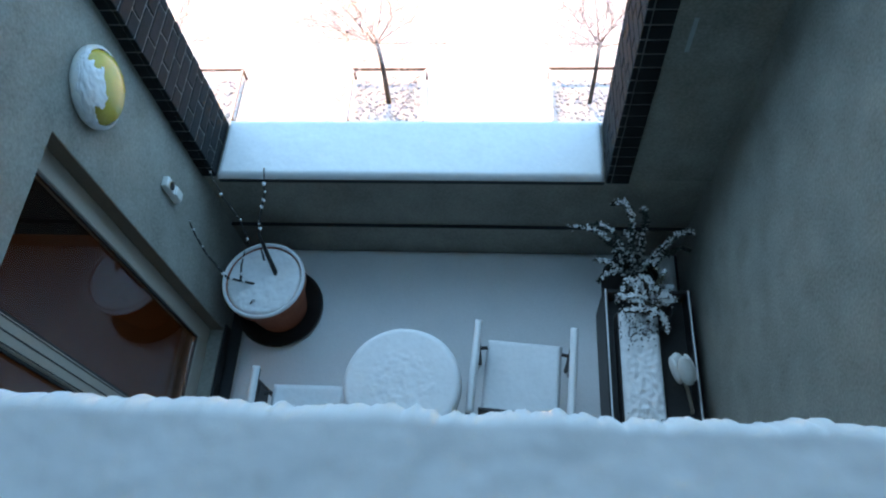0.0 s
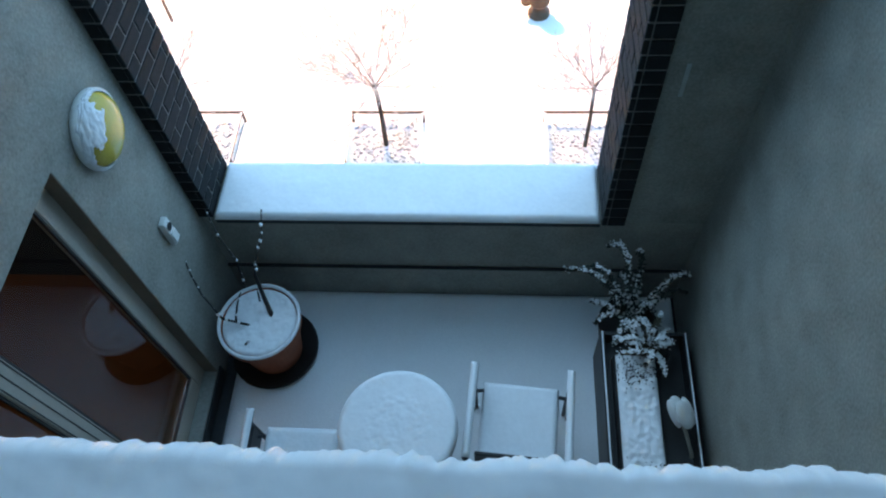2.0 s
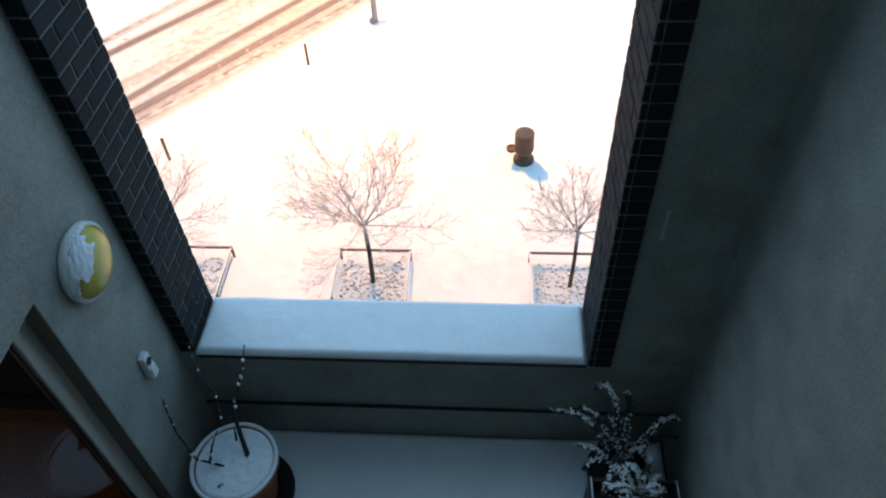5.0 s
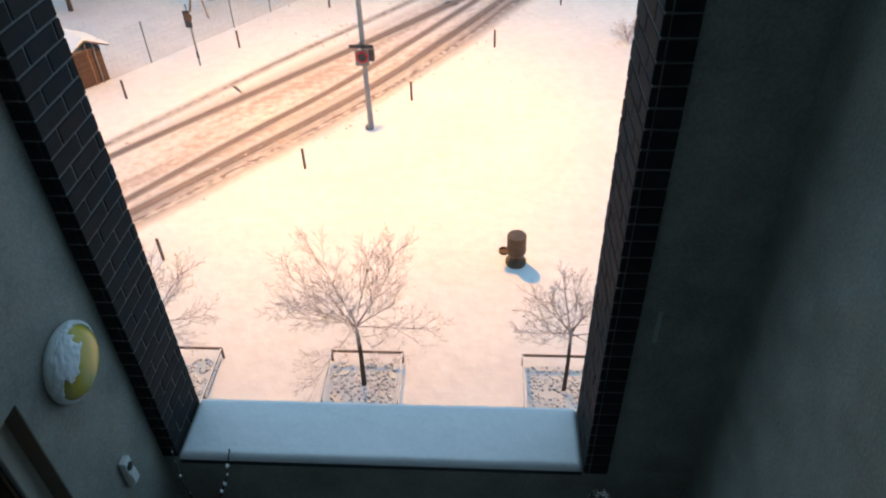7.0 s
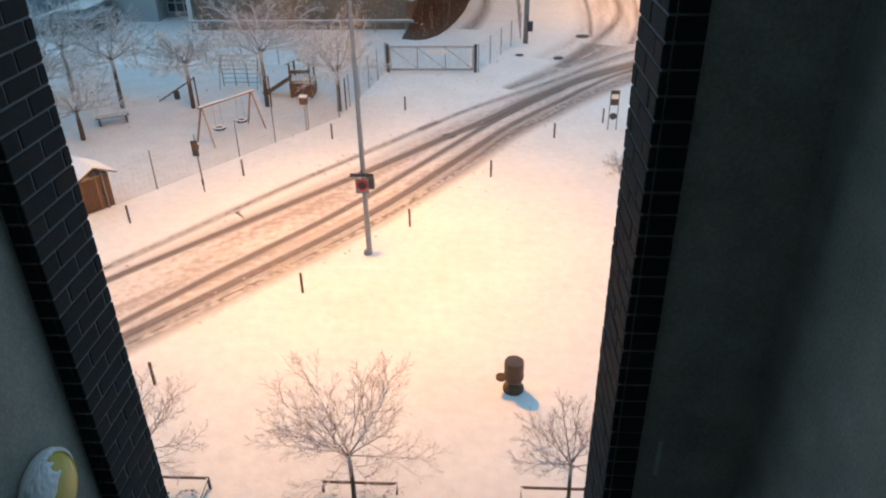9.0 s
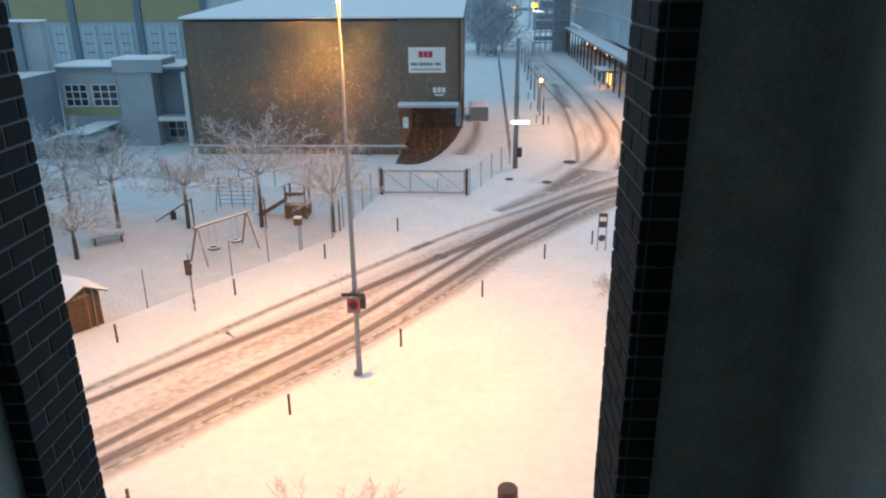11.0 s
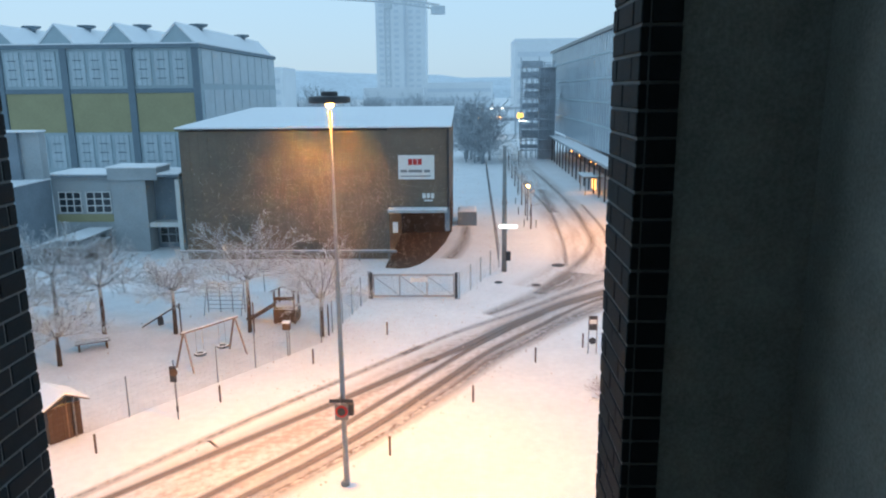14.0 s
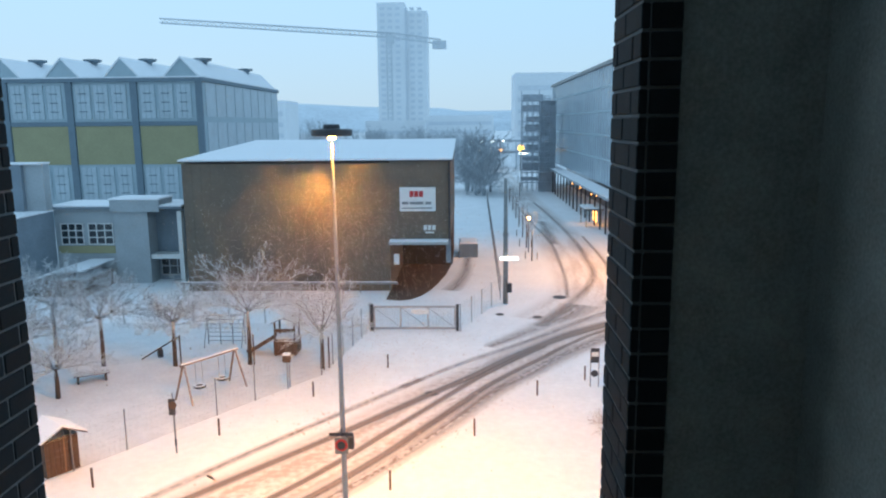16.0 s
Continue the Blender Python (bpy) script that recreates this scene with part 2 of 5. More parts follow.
M_ROAD = strip_material("slushy_road", (0.40, 0.325, 0.295), (0.62, 0.555, 0.53), 0.2, 0.4, 0.9, solid_=True)
M_TRACK = strip_material("wheel_track", (0.17, 0.13, 0.115), (0.30, 0.24, 0.215), 0.5, 0.60, 1.0, 0.5)
M_TRACK_PALE = strip_material("pale_wheel_track", (0.26, 0.205, 0.185), (0.44, 0.37, 0.34), 0.5, 0.25, 0.75, 0.6)
M_ROAD_FAR = strip_material("snowy_street", (0.44, 0.37, 0.34), (0.68, 0.63, 0.61), 0.2, 0.3, 0.8, solid_=True)
M_CLUMP = mat("brown_slush", (0.50, 0.40, 0.35), 0.8, var=0.4, scale=3, fine=30, bump=0.3)
# Warm tint puts the lamp's orange glow into white flakes.
M_FLAKE = mat("lamp_tinted_flakes", (0.62, 0.50, 0.44), 0.9, var=0.1, bump=0.0, spec=0.0)
M_SNOW_GREY = mat("grey_snow", (0.70, 0.70, 0.71), 0.9, var=0.12, scale=0.8, fine=5, bump=0.6, dist=0.05, spec=0.2)
M_ORANGE = mat("orange_panelling", (0.32, 0.145, 0.03), 0.6, var=0.25, scale=2, fine=30, bump=0.1)
M_SILL = mat("sill_snow", (0.82, 0.83, 0.85), 0.8, var=0.03, scale=14, fine=70, bump=0.05, dist=0.004, spec=0.15)
# Scaffold and station steel lightened and blued, with haze in the colour.
M_SCAF = mat("hazed_steel", (0.42, 0.46, 0.50), 0.7, var=0.3, scale=0.5, fine=3, bump=0.1)


# ---- building blocks ----
def mesh_of(bm, name, material, smooth=False):
    me = bpy.data.meshes.new(name)
    bmesh.ops.recalc_face_normals(bm, faces=bm.faces)
    if smooth:
        for f in bm.faces:
            f.smooth = True
    bm.to_mesh(me)
    bm.free()
    me.materials.append(material)
    return me


def part(name, bm, material, parent, label="", smooth=False):
    ob = new(name, mesh_of(bm, name, material, smooth))
    ob.parent = parent
    if label:
        ob["label"] = label
    return ob


def solid(name, bm, material, label, category="", kind="", at=(0, 0, 0), turn=0, group="", smooth=False):
    ob = new(name, mesh_of(bm, name, material, smooth))
    ob.matrix_world = pose(*at, 0, 0, turn)
    return tagged(ob, label, category, group, kind)


def thing(name, at, label, category, turn=0, group="", kind=""):
    ob = new(name)
    ob.empty_display_size = 0.1
    ob.matrix_world = pose(*at, 0, 0, turn)
    return tagged(ob, label, category, group, kind)


def box(x0, x1, y0, y1, z0, z1, bevel=0.0, bm=None, m=None, seg=1):
    own = bmesh.new()
    bmesh.ops.create_cube(own, size=1)
    bmesh.ops.scale(own, vec=(x1 - x0, y1 - y0, z1 - z0), verts=own.verts)
    bmesh.ops.translate(own, vec=((x0 + x1) / 2, (y0 + y1) / 2, (z0 + z1) / 2), verts=own.verts)
    if bevel:
        bmesh.ops.bevel(own, geom=own.edges[:], offset=bevel, segments=seg, affect="EDGES", profile=0.5)
    if m is not None:
        own.transform(m)
    if bm is None:
        return own
    merge(bm, own)
    return bm


def merge(bm, other):
    tmp = bpy.data.meshes.new("tmp")
    other.to_mesh(tmp)
    other.free()
    bm.from_mesh(tmp)
    bpy.data.meshes.remove(tmp)


def lathe(profile, n=32, bm=None, cx=0, cy=0, cz=0):
    """A turned body from (radius, height) pairs."""
    bm = bm or bmesh.new()
    rings = []
    for r, z in profile:
        if r < 1e-6:
            rings.append([bm.verts.new((cx, cy, cz + z))])
        else:
            rings.append([bm.verts.new((cx + r * math.cos(2 * math.pi * i / n), cy + r * math.sin(2 * math.pi * i / n), cz + z)) for i in range(n)])
    for a, b in zip(rings, rings[1:]):
        for i in range(n):
            j = (i + 1) % n
            if len(a) == 1 and len(b) > 1:
                bm.faces.new((a[0], b[i], b[j]))
            elif len(b) == 1 and len(a) > 1:
                bm.faces.new((a[i], a[j], b[0]))
            elif len(a) > 1:
                bm.faces.new((a[i], a[j], b[j], b[i]))
    return bm


def tube(points, radii, n=8, bm=None):
    bm = bm or bmesh.new()
    pts = [Vector(p) for p in points]
    if not hasattr(radii, "__len__"):
        radii = [radii] * len(pts)
    rings = []
    for i, p in enumerate(pts):
        d = (pts[min(i + 1, len(pts) - 1)] - pts[max(i - 1, 0)]).normalized()
        u = d.cross(Vector((0.13, 0.31, 0.94)))
        if u.length < 0.05:
            u = d.cross(Vector((1, 0, 0)))
        u.normalize()
        v = d.cross(u)
        rings.append([bm.verts.new(p + (u * math.cos(2 * math.pi * k / n) + v * math.sin(2 * math.pi * k / n)) * radii[i]) for k in range(n)])
    for a, b in zip(rings, rings[1:]):
        for k in range(n):
            bm.faces.new((a[k], a[(k + 1) % n], b[(k + 1) % n], b[k]))
    bm.faces.new(rings[0][::-1])
    bm.faces.new(rings[-1])
    return bm


def prism(outline, y0, y1, bm=None):
    """A body from an outline in x and z, drawn out along y."""
    bm = bm or bmesh.new()
    a = [bm.verts.new((x, y0, z)) for x, z in outline]
    b = [bm.verts.new((x, y1, z)) for x, z in outline]
    bm.faces.new(a)
    bm.faces.new(b[::-1])
    for i in range(len(a)):
        j = (i + 1) % len(a)
        bm.faces.new((a[i], b[i], b[j], a[j]))
    return bm


def snow_slab(x0, x1, y0, y1, z0, thick, step=0.03, rough=0.006, edge=0.02, seed=0.0, bulge=0.0):
    """A layer of snow with an uneven top and rounded, ragged rims."""
    bm = bmesh.new()
    nx, ny = max(2, int((x1 - x0) / step)), max(2, int((y1 - y0) / step))
    top = {}
    for i in range(nx + 1):
        for j in range(ny + 1):
            x, y = x0 + (x1 - x0) * i / nx, y0 + (y1 - y0) * j / ny
            rim = min(x - x0, x1 - x, y - y0, y1 - y)
            k = min(1, rim / edge) if edge else 1
            h = thick * math.sqrt(max(0, 1 - (1 - k) ** 2)) if k < 1 else thick
            nz = noise.noise(Vector((x * 9 + seed, y * 9, seed))) + 0.6 * noise.noise(Vector((x * 31, y * 31 + seed, 3)))
            ox = oy = 0
            if rim < 1e-6 and bulge:
                w = bulge * noise.noise(Vector((x * 40, y * 40, seed))) + bulge * noise.noise(Vector((x * 110, y * 110, seed)))
                oy = w
            top[i, j] = bm.verts.new((x + ox, y + oy, z0 + max(0.003, h + rough * nz * (0.3 + 0.7 * k))))
    for i in range(nx):
        for j in range(ny):
            bm.faces.new((top[i, j], top[i + 1, j], top[i + 1, j + 1], top[i, j + 1]))
    rim = [(i, 0) for i in range(nx)] + [(nx, j) for j in range(ny)] + [(i, ny) for i in range(nx, 0, -1)] + [(0, j) for j in range(ny, 0, -1)]
    low = {k: bm.verts.new((top[k].co.x, top[k].co.y, z0)) for k in rim}
    for a, b in zip(rim, rim[1:] + rim[:1]):
        bm.faces.new((top[a], low[a], low[b], top[b]))
    bm.faces.new([low[k] for k in rim])
    return bm


def snow_disc(r, z0, thick, lump, n=44, inner=1.0):
    """A round cake of snow on an even grid, dimpled within inner * r."""
    bm = bmesh.new()
    bmesh.ops.create_grid(bm, x_segments=n, y_segments=n, size=1)
    for v in bm.verts:
        x, y = v.co.x, v.co.y
        u, w = x * math.sqrt(1 - y * y / 2), y * math.sqrt(1 - x * x / 2)
        q = math.hypot(u, w)
        k = min(1, (1 - q) / 0.12)
        h = thick * math.sqrt(max(0, 1 - (1 - k) ** 2))
        p = Vector((u * r, w * r, 0))
        amp = lump if q < inner else lump * 0.2
        h += min(1, k * 2) * amp * (noise.noise(p * 18) + 0.8 * noise.noise(p * 50) + 0.5 * noise.noise(p * 120))
        v.co = Vector((u * r, w * r, z0 + max(0.0, h)))
    rim = bmesh.ops.extrude_edge_only(bm, edges=[e for e in bm.edges if e.is_boundary])
    for v in rim["geom"]:
        if isinstance(v, bmesh.types.BMVert):
            v.co.z = z0 - 0.001
    return bm


# ---- ground and road ----
def build_ground():
    bm = bmesh.new()
    bmesh.ops.create_grid(bm, x_segments=60, y_segments=60, size=1)
    for v in bm.verts:
        r = max(abs(v.co.x), abs(v.co.y))
        s = 30 + 2470 * r ** 3
        v.co.x, v.co.y = v.co.x * s, v.co.y * s + 40
    return solid("ground", bm, M_GROUND, "fresh snow over pavement and lawn, lit by a street lamp", "ground", "structure")


build_ground()

def line(points, n=10):
    """A smooth run of points through the given ones."""
    p = [Vector((*q, 0)) for q in points]
    p = [p[0] * 2 - p[1]] + p + [p[-1] * 2 - p[-2]]
    out = []
    for a, b, c, d in zip(p, p[1:], p[2:], p[3:]):
        for k in range(n):
            f = k / n
            out.append(0.5 * (2 * b + (c - a) * f + (2 * a - 5 * b + 4 * c - d) * f * f + (3 * b - a - 3 * c + d) * f ** 3))
    return out + [p[-2]]


def strip(points, half, z, across=6, n=10):
    """A band along a line; half its width may change from end to end."""
    run, rows, ln = 0.0, [], line(points, n)
    bm = bmesh.new()
    uv = bm.loops.layers.uv.new("UVMap")
    h0, h1 = half if isinstance(half, tuple) else (half, half)
    for i, p in enumerate(ln):
        d = (ln[min(i + 1, len(ln) - 1)] - ln[max(i - 1, 0)]).normalized()
        w = Vector((-d.y, d.x, 0)) * (h0 + (h1 - h0) * i / (len(ln) - 1))
        run += (p - ln[i - 1]).length if i else 0
        rows.append([(bm.verts.new(p + w * (2 * k / across - 1) + Vector((0, 0, z))), k / across, run) for k in range(across + 1)])
    for a, b in zip(rows, rows[1:]):
        for k in range(across):
            q = (a[k + 1], a[k], b[k], b[k + 1])
            f = bm.faces.new([c[0] for c in q])
            for lp, c in zip(f.loops, q):
                lp[uv].uv = (c[1], c[2])
    return bm


KERB_FAR = ((-43, -19), (-14.3, 22.2), (-9.0, 29.8), (-4.4, 36.0), (-0.4, 41.2), (3.2, 45.0), (7.3, 49.6), (10.5, 53.0), (20, 60.5), (34, 68))
KERB_NEAR = ((-38, -21), (-11.1, 17.9), (-7.2, 22.7), (-3.5, 27.6), (-1.3, 31.3), (1.6, 36.0), (5.8, 41.8), (9.6, 46.6), (20, 55.5), (36, 64))
MID = [tuple((a + b) / 2 for a, b in zip(p, q)) for p, q in zip(KERB_FAR, KERB_NEAR)]
road = solid("road", strip(MID, 2.6, 0.006, 10), M_ROAD, "slushy road with brown wheel tracks in the snow", "road", "structure")
for k, (pts, half, m) in enumerate((
        (((-13.9, 21.4), (-10.3, 25.8), (-6.4, 30.6), (-3.6, 34.1), (-1.6, 36.7)), (0.34, 0.55), M_TRACK),
        (((-1.9, 36.3), (0.6, 39.4), (2.6, 42.2), (4.7, 44.8), (6.8, 47.1), (10, 49.9), (16, 54.6)), (0.5, 1.1), M_TRACK),
        (((-13.2, 17.3), (-11.8, 19.3), (-9.4, 22.8), (-6, 27.5), (-3.6, 31.5), (-1.4, 35.3), (0.3, 38.2), (2.4, 41.4), (5, 44.8)), (0.32, 0.36), M_TRACK),
        (((-13.4, 16.0), (-12, 17.8), (-9, 21.6), (-5.7, 25.9), (-3.5, 29.2), (-1.3, 33.1), (0.9, 37.1), (2.7, 39.8), (4.7, 42.5), (6.6, 45.1), (9.5, 48.3), (16, 53.3)), (0.42, 0.30), M_TRACK),
        (((-12.4, 16.4), (-8.7, 21.0), (-5.3, 25.3), (-3.2, 28.4), (-0.8, 32.4), (1.6, 36.9), (3.6, 39.7), (6.8, 44.0), (12, 49.4)), (0.8, 1.0), M_TRACK_PALE),
        (((-15.5, 20.6), (-14.3, 22.2), (-9.0, 29.8), (-4.4, 36.0), (-2.4, 38.7)), (0.45, 0.4), M_TRACK_PALE),
        (((-3.4, 37.4), (-0.4, 41.1), (3.2, 44.9), (5.3, 47.2), (7.5, 49.8), (10.5, 53.1), (16, 57.6)), (0.38, 0.75), M_TRACK_PALE),
        (((9.0, 55.4), (7.0, 51.6), (4.4, 48.2), (1.5, 44.6)), (2.2, 0.8), M_TRACK_PALE))):
    part("wheel_track", strip(pts, half, 0.010 + 0.003 * k), m, road, "brown wheel track")
street = solid("road", strip(((6.4, 50.5), (9.4, 56.5), (10.9, 62), (11.5, 70), (11.6, 85), (11.2, 103), (10.6, 130), (10.2, 170), (9.6, 240)), 3.9, 0.005, 10), M_ROAD_FAR,
               "snowy side street with faint wheel tracks", "road", "structure")
for k, (pts, half, m) in enumerate((
        (((8.3, 57.8), (9.0, 64), (9.5, 71), (10.1, 85.4), (9.5, 103), (8.9, 130)), 0.34, M_TRACK_PALE),
        (((5.2, 49.4), (8.4, 56.2), (10.8, 62.2), (12.1, 68), (12.5, 74), (13.1, 86), (12.9, 108), (12.2, 130)), (0.75, 0.4), M_TRACK_PALE),
        (((11.0, 55.5), (12.2, 60), (13.3, 66), (14.2, 74), (14.6, 90)), (0.5, 0.3), M_TRACK_PALE),
        (((10.4, 84), (10.7, 94), (11.0, 104)), 1.0, M_TRACK_PALE))):
    part("wheel_track", strip(pts, half, 0.0343 + 0.003 * k), m, street, "faint wheel track")


def slush_clumps():
    """Brown lumps thrown up along both sides of the road."""
    rnd = random.Random(31)
    bm = bmesh.new()
    rows = [(p, 0.28) for p in line(KERB_FAR, 14)[14:100]] + [(p, 0.42) for p in line(KERB_NEAR, 14)[14:90]]
    for p, spread in rows:
        for _ in range(6):
            q = p + Vector((rnd.gauss(0, spread), rnd.gauss(0, spread + 0.35), 0))
            if noise.noise(q * 0.35) < 0.0:
                continue
            r = 0.02 + 0.055 * rnd.random() ** 2.5
            v = [bm.verts.new(q + Vector((x * r * rnd.uniform(0.7, 1.3), y * r * rnd.uniform(0.7, 1.3), 0.02 + z * r * 0.5)))
                 for x, y, z in ((1, 0, -0.5), (0.4, 0.9, 0), (-0.8, 0.5, -0.4), (-0.8, -0.6, 0.1), (0.4, -0.9, -0.3), (0.1, 0.1, 1), (0, 0, -1))]
            for i in range(5):
                bm.faces.new((v[i], v[(i + 1) % 5], v[5]))
                bm.faces.new((v[(i + 1) % 5], v[i], v[6]))
    return solid("slush_clumps", bm, M_CLUMP, "brown clumps of slush along the road", "slush", "stuff")


slush_clumps()
bm = bmesh.new()
bm.faces.new([bm.verts.new((*q, 0.004)) for q in ((-18.8, 23.8), (-8.11, 39.35), (-6.6, 48.2), (-6.6, 50.2), (-60, 50.2), (-60, 23.8))])
solid("playground", bm, M_SNOW_GREY, "greyish rough snow on the playground", "ground", "structure")
# ---- the loggia ----
F = EYE - 4.8             # its floor
TOP = F + 7.6       # where the walls end
XL, XR, YF, YO = -1.95, 1.27, 2.576, 3.006
PL, PR, PRF = -1.85, 0.63, 0.77
PZ = F + 0.96             # masonry top of the parapet


def structure(name, bm, material, label, **kw):
    return solid(name, bm, material, label, name.split("_")[0], "structure", **kw)


floor = structure("floor", box(XL - 0.3, XR + 0.3, -0.3, YO, F - 0.3, F - 0.02), M_DARK, "dark loggia floor under the snow")
solid("floor_snow", snow_slab(XL + 0.09, XR - 0.02, 0.12, YF - 0.002, F - 0.019, 0.035, 0.05, 0.004, 0.015, 2.0), M_SNOW_FLOOR,
      "smooth even snow covering the loggia floor", "snow", smooth=True)
parapet = structure("wall_parapet", box(XL, XR, YF + 0.02, YO, F - 0.3, PZ), M_PLASTER_F, "low dark grey rendered parapet of the loggia")
part("upstand", box(XL, XR, YF + 0.001, YF + 0.019, F - 0.02, F + 0.350, 0.003), M_PLASTER_F, parapet)
part("drip_edge", box(XL, XR, YF - 0.006, YF + 0.018, F + 0.352, F + 0.360), M_DARK, parapet)
part("coping", box(PL + 0.002, PR - 0.002, YF - 0.004, YF + 0.0195, PZ - 0.05, PZ, 0.003), M_DARK, parapet, "dark sheet coping")
solid("parapet_snow", snow_slab(PL + 0.004, PR - 0.004, YF - 0.012, YO + 0.015, PZ + 0.002, 0.045, 0.02, 0.003, 0.03, 5.0), M_SNOW,
      "thick smooth snow lying on the parapet", "snow", smooth=True)
wall_front = structure("wall_front", box(PRF + 0.002, XR, YF, YO, PZ, TOP), M_PLASTER, "grey rendered wall beside the opening")
part("drip_mark", box(0.862, 0.884, YF - 0.004, YF - 0.001, EYE - 2.72, EYE - 2.5, 0.001), M_CONC, wall_front)
wall_right = structure("wall_right", box(XR, XR + 0.3, -0.3, YO, F - 0.3, TOP), M_PLASTER, "tall grey rendered side wall of the loggia")

# the side wall with the glazed door: pieces round the opening
DY0, DY1, DZ0, DZ1 = -0.05, 1.86, F + 0.12, F + 2.38
bm = box(XL - 0.3, XL, DY1, YO, F - 0.3, TOP)
box(XL - 0.3, XL, -0.3, DY1, DZ1, TOP, bm=bm)
box(XL - 0.3, XL, -0.3, DY0, F - 0.3, DZ1, bm=bm)
box(XL - 0.3, XL, DY0, DY1, F - 0.3, DZ0, bm=bm)
wall_left = structure("wall_left", bm, M_PLASTER, "grey rendered side wall with a glazed door")
XD = XL - 0.09


def build_door():
    door = thing("door_1", (XD, DY0, DZ0), "tall glazed balcony door with a beige aluminium frame", "door", kind="structure")
    w, h = DY1 - DY0, DZ1 - DZ0
    fr = box(-0.06, 0, w - 0.125, w - 0.004, 0, h, 0.006)
    box(-0.06, 0, 0, 0.1, 0, h, 0.006, bm=fr)
    box(-0.06, 0.0, 0.1, w - 0.125, 0, 0.17, 0.006, bm=fr)
    box(-0.06, 0.0, 0.1, w - 0.125, h - 0.09, h, 0.006, bm=fr)
    part("frame", fr, M_FRAME, door)
    mu = box(-0.055, 0.004, 1.02, 1.145, 0.171, h - 0.091, 0.006)
    part("mullion", mu, M_FRAME, door)
    for y in (1.03, 1.08, 1.13):
        part("groove", box(0.0042, 0.0062, y, y + 0.006, 0.14, h - 0.1), M_STEELD, door)
    for a, b in ((0.1, 1.02), (1.145, w - 0.125)):
        g = part("pane", box(-0.034, -0.028, a + 0.001, b - 0.001, 0.171, h - 0.091), M_GLASS, door)
        g.visible_shadow = False
        gk = box(-0.02, -0.004, a + 0.001, a + 0.014, 0.172, h - 0.092)
        box(-0.02, -0.004, b - 0.014, b - 0.001, 0.172, h - 0.092, bm=gk)
        box(-0.02, -0.004, a + 0.014, b - 0.014, 0.172, 0.186, bm=gk)
        part("gasket", gk, M_PLASTIC, door)
    rv = box(0.001, 0.088, w - 0.006, w - 0.001, 0.0, h - 0.001)
    part("reveal_lining", rv, M_REVEAL, door, "brown lining of the reveal")
    part("threshold", box(0.092, 0.108, 0, w + 0.04, -0.10, -0.004, 0.004), M_DARK, door)
    return door


build_door()
# the room behind the door
structure("floor_room", box(XL - 4.3, XL - 0.3, -2.0, YO, F - 0.2, F + 0.02), M_FLOORIN, "orange wooden floor of the dim room")
bm = box(XL - 4.5, XL - 4.3, -2.0, YO, F, F + 2.6)
box(XL - 4.3, XL - 0.3, YO - 0.1, YO, F + 0.02, F + 2.6, bm=bm)
box(XL - 4.3, XL - 0.3, -2.2, -2.0, F, F + 2.6, bm=bm)
structure("wall_room", bm, M_ORANGE, "dim inner walls of the room")
structure("ceiling_room", box(XL - 4.5, XL - 0.301, -2.2, YO, F + 2.6, F + 2.8), M_PLASTER, "ceiling of the dim room")
lamp("room_light", "POINT", 3.0, (1.0, 0.46, 0.14), pose(XL - 1.9, 1.7, F + 1.9), 0.12)

def fluffy(bm):
    """Gives the outer rim of a strip of snow a ragged line; returns places for loose flakes along it."""
    rnd = random.Random(11)

    def rim(x):
        return 0.003 - 0.008 * x + 0.006 * noise.noise(Vector((x * 16, 0, 0))) + 0.003 * noise.noise(Vector((x * 55, 4, 0))) + 0.005 * noise.noise(Vector((x * 110, 7, 0))) + 0.003 * noise.noise(Vector((x * 240, 2, 0)))

    for v in bm.verts:
        k = max(0.0, min(1.0, (v.co.y - 0.10) / 0.05))
        w = rim(v.co.x)
        v.co.y += k * k * w
        v.co.z += 0.002 * noise.noise(v.co * 24) + 0.0008 * noise.noise(v.co * 70)
    rows = []
    for i in range(6000):
        x = rnd.uniform(-0.5, 0.45)
        tuft = max(0.0005, 0.35 + noise.noise(Vector((x * 120, 5, 0))) + 0.6 * noise.noise(Vector((x * 260, 9, 0)))) * 0.0035
        f = rnd.random()
        h = 0.05 * rnd.random()
        y = (0.15 + rim(x) - 0.003 + (0.003 + tuft) * f ** 1.6) * (1 - h / 0.556)
        rows.append((Vector((x, y, SILL + 0.005 + h)), rnd.uniform(0.0006, 0.0012)))
    return rows, rnd


def flake_rim(rows, rnd):
    bm = bmesh.new()
    for p, s in rows:
        q = [bm.verts.new(p + Vector(o) * s * rnd.uniform(0.7, 1.3)) for o in ((1, 0, 0), (-1, 0, 0), (0, 1, 0), (0, -1, 0), (0, 0, 1), (0, 0, -1))]
        for a, b in ((0, 2), (2, 1), (1, 3), (3, 0)):
            bm.faces.new((q[a], q[b], q[4]))
            bm.faces.new((q[b], q[a], q[5]))
    return bm


# the house wall below and round the window from which one looks
SILL = EYE - 0.56
bm = box(XL, XR, -0.3, 0.09, F - 0.3, SILL - 0.02)
box(XL, -1.0, -0.3, 0.09, SILL - 0.02, TOP, bm=bm)
box(1.0, XR, -0.3, 0.09, SILL - 0.02, TOP, bm=bm)
box(-1.0, 1.0, -0.3, 0.09, EYE + 1.0, TOP, bm=bm)
structure("wall_house", bm, M_PLASTER, "grey rendered house wall with the upper window")
structure("window_sill", box(XL + 0.01, XR - 0.01, -0.05, 0.13, SILL - 0.018, SILL + 0.002, 0.004), M_FRAME, "metal sill of the upper window")
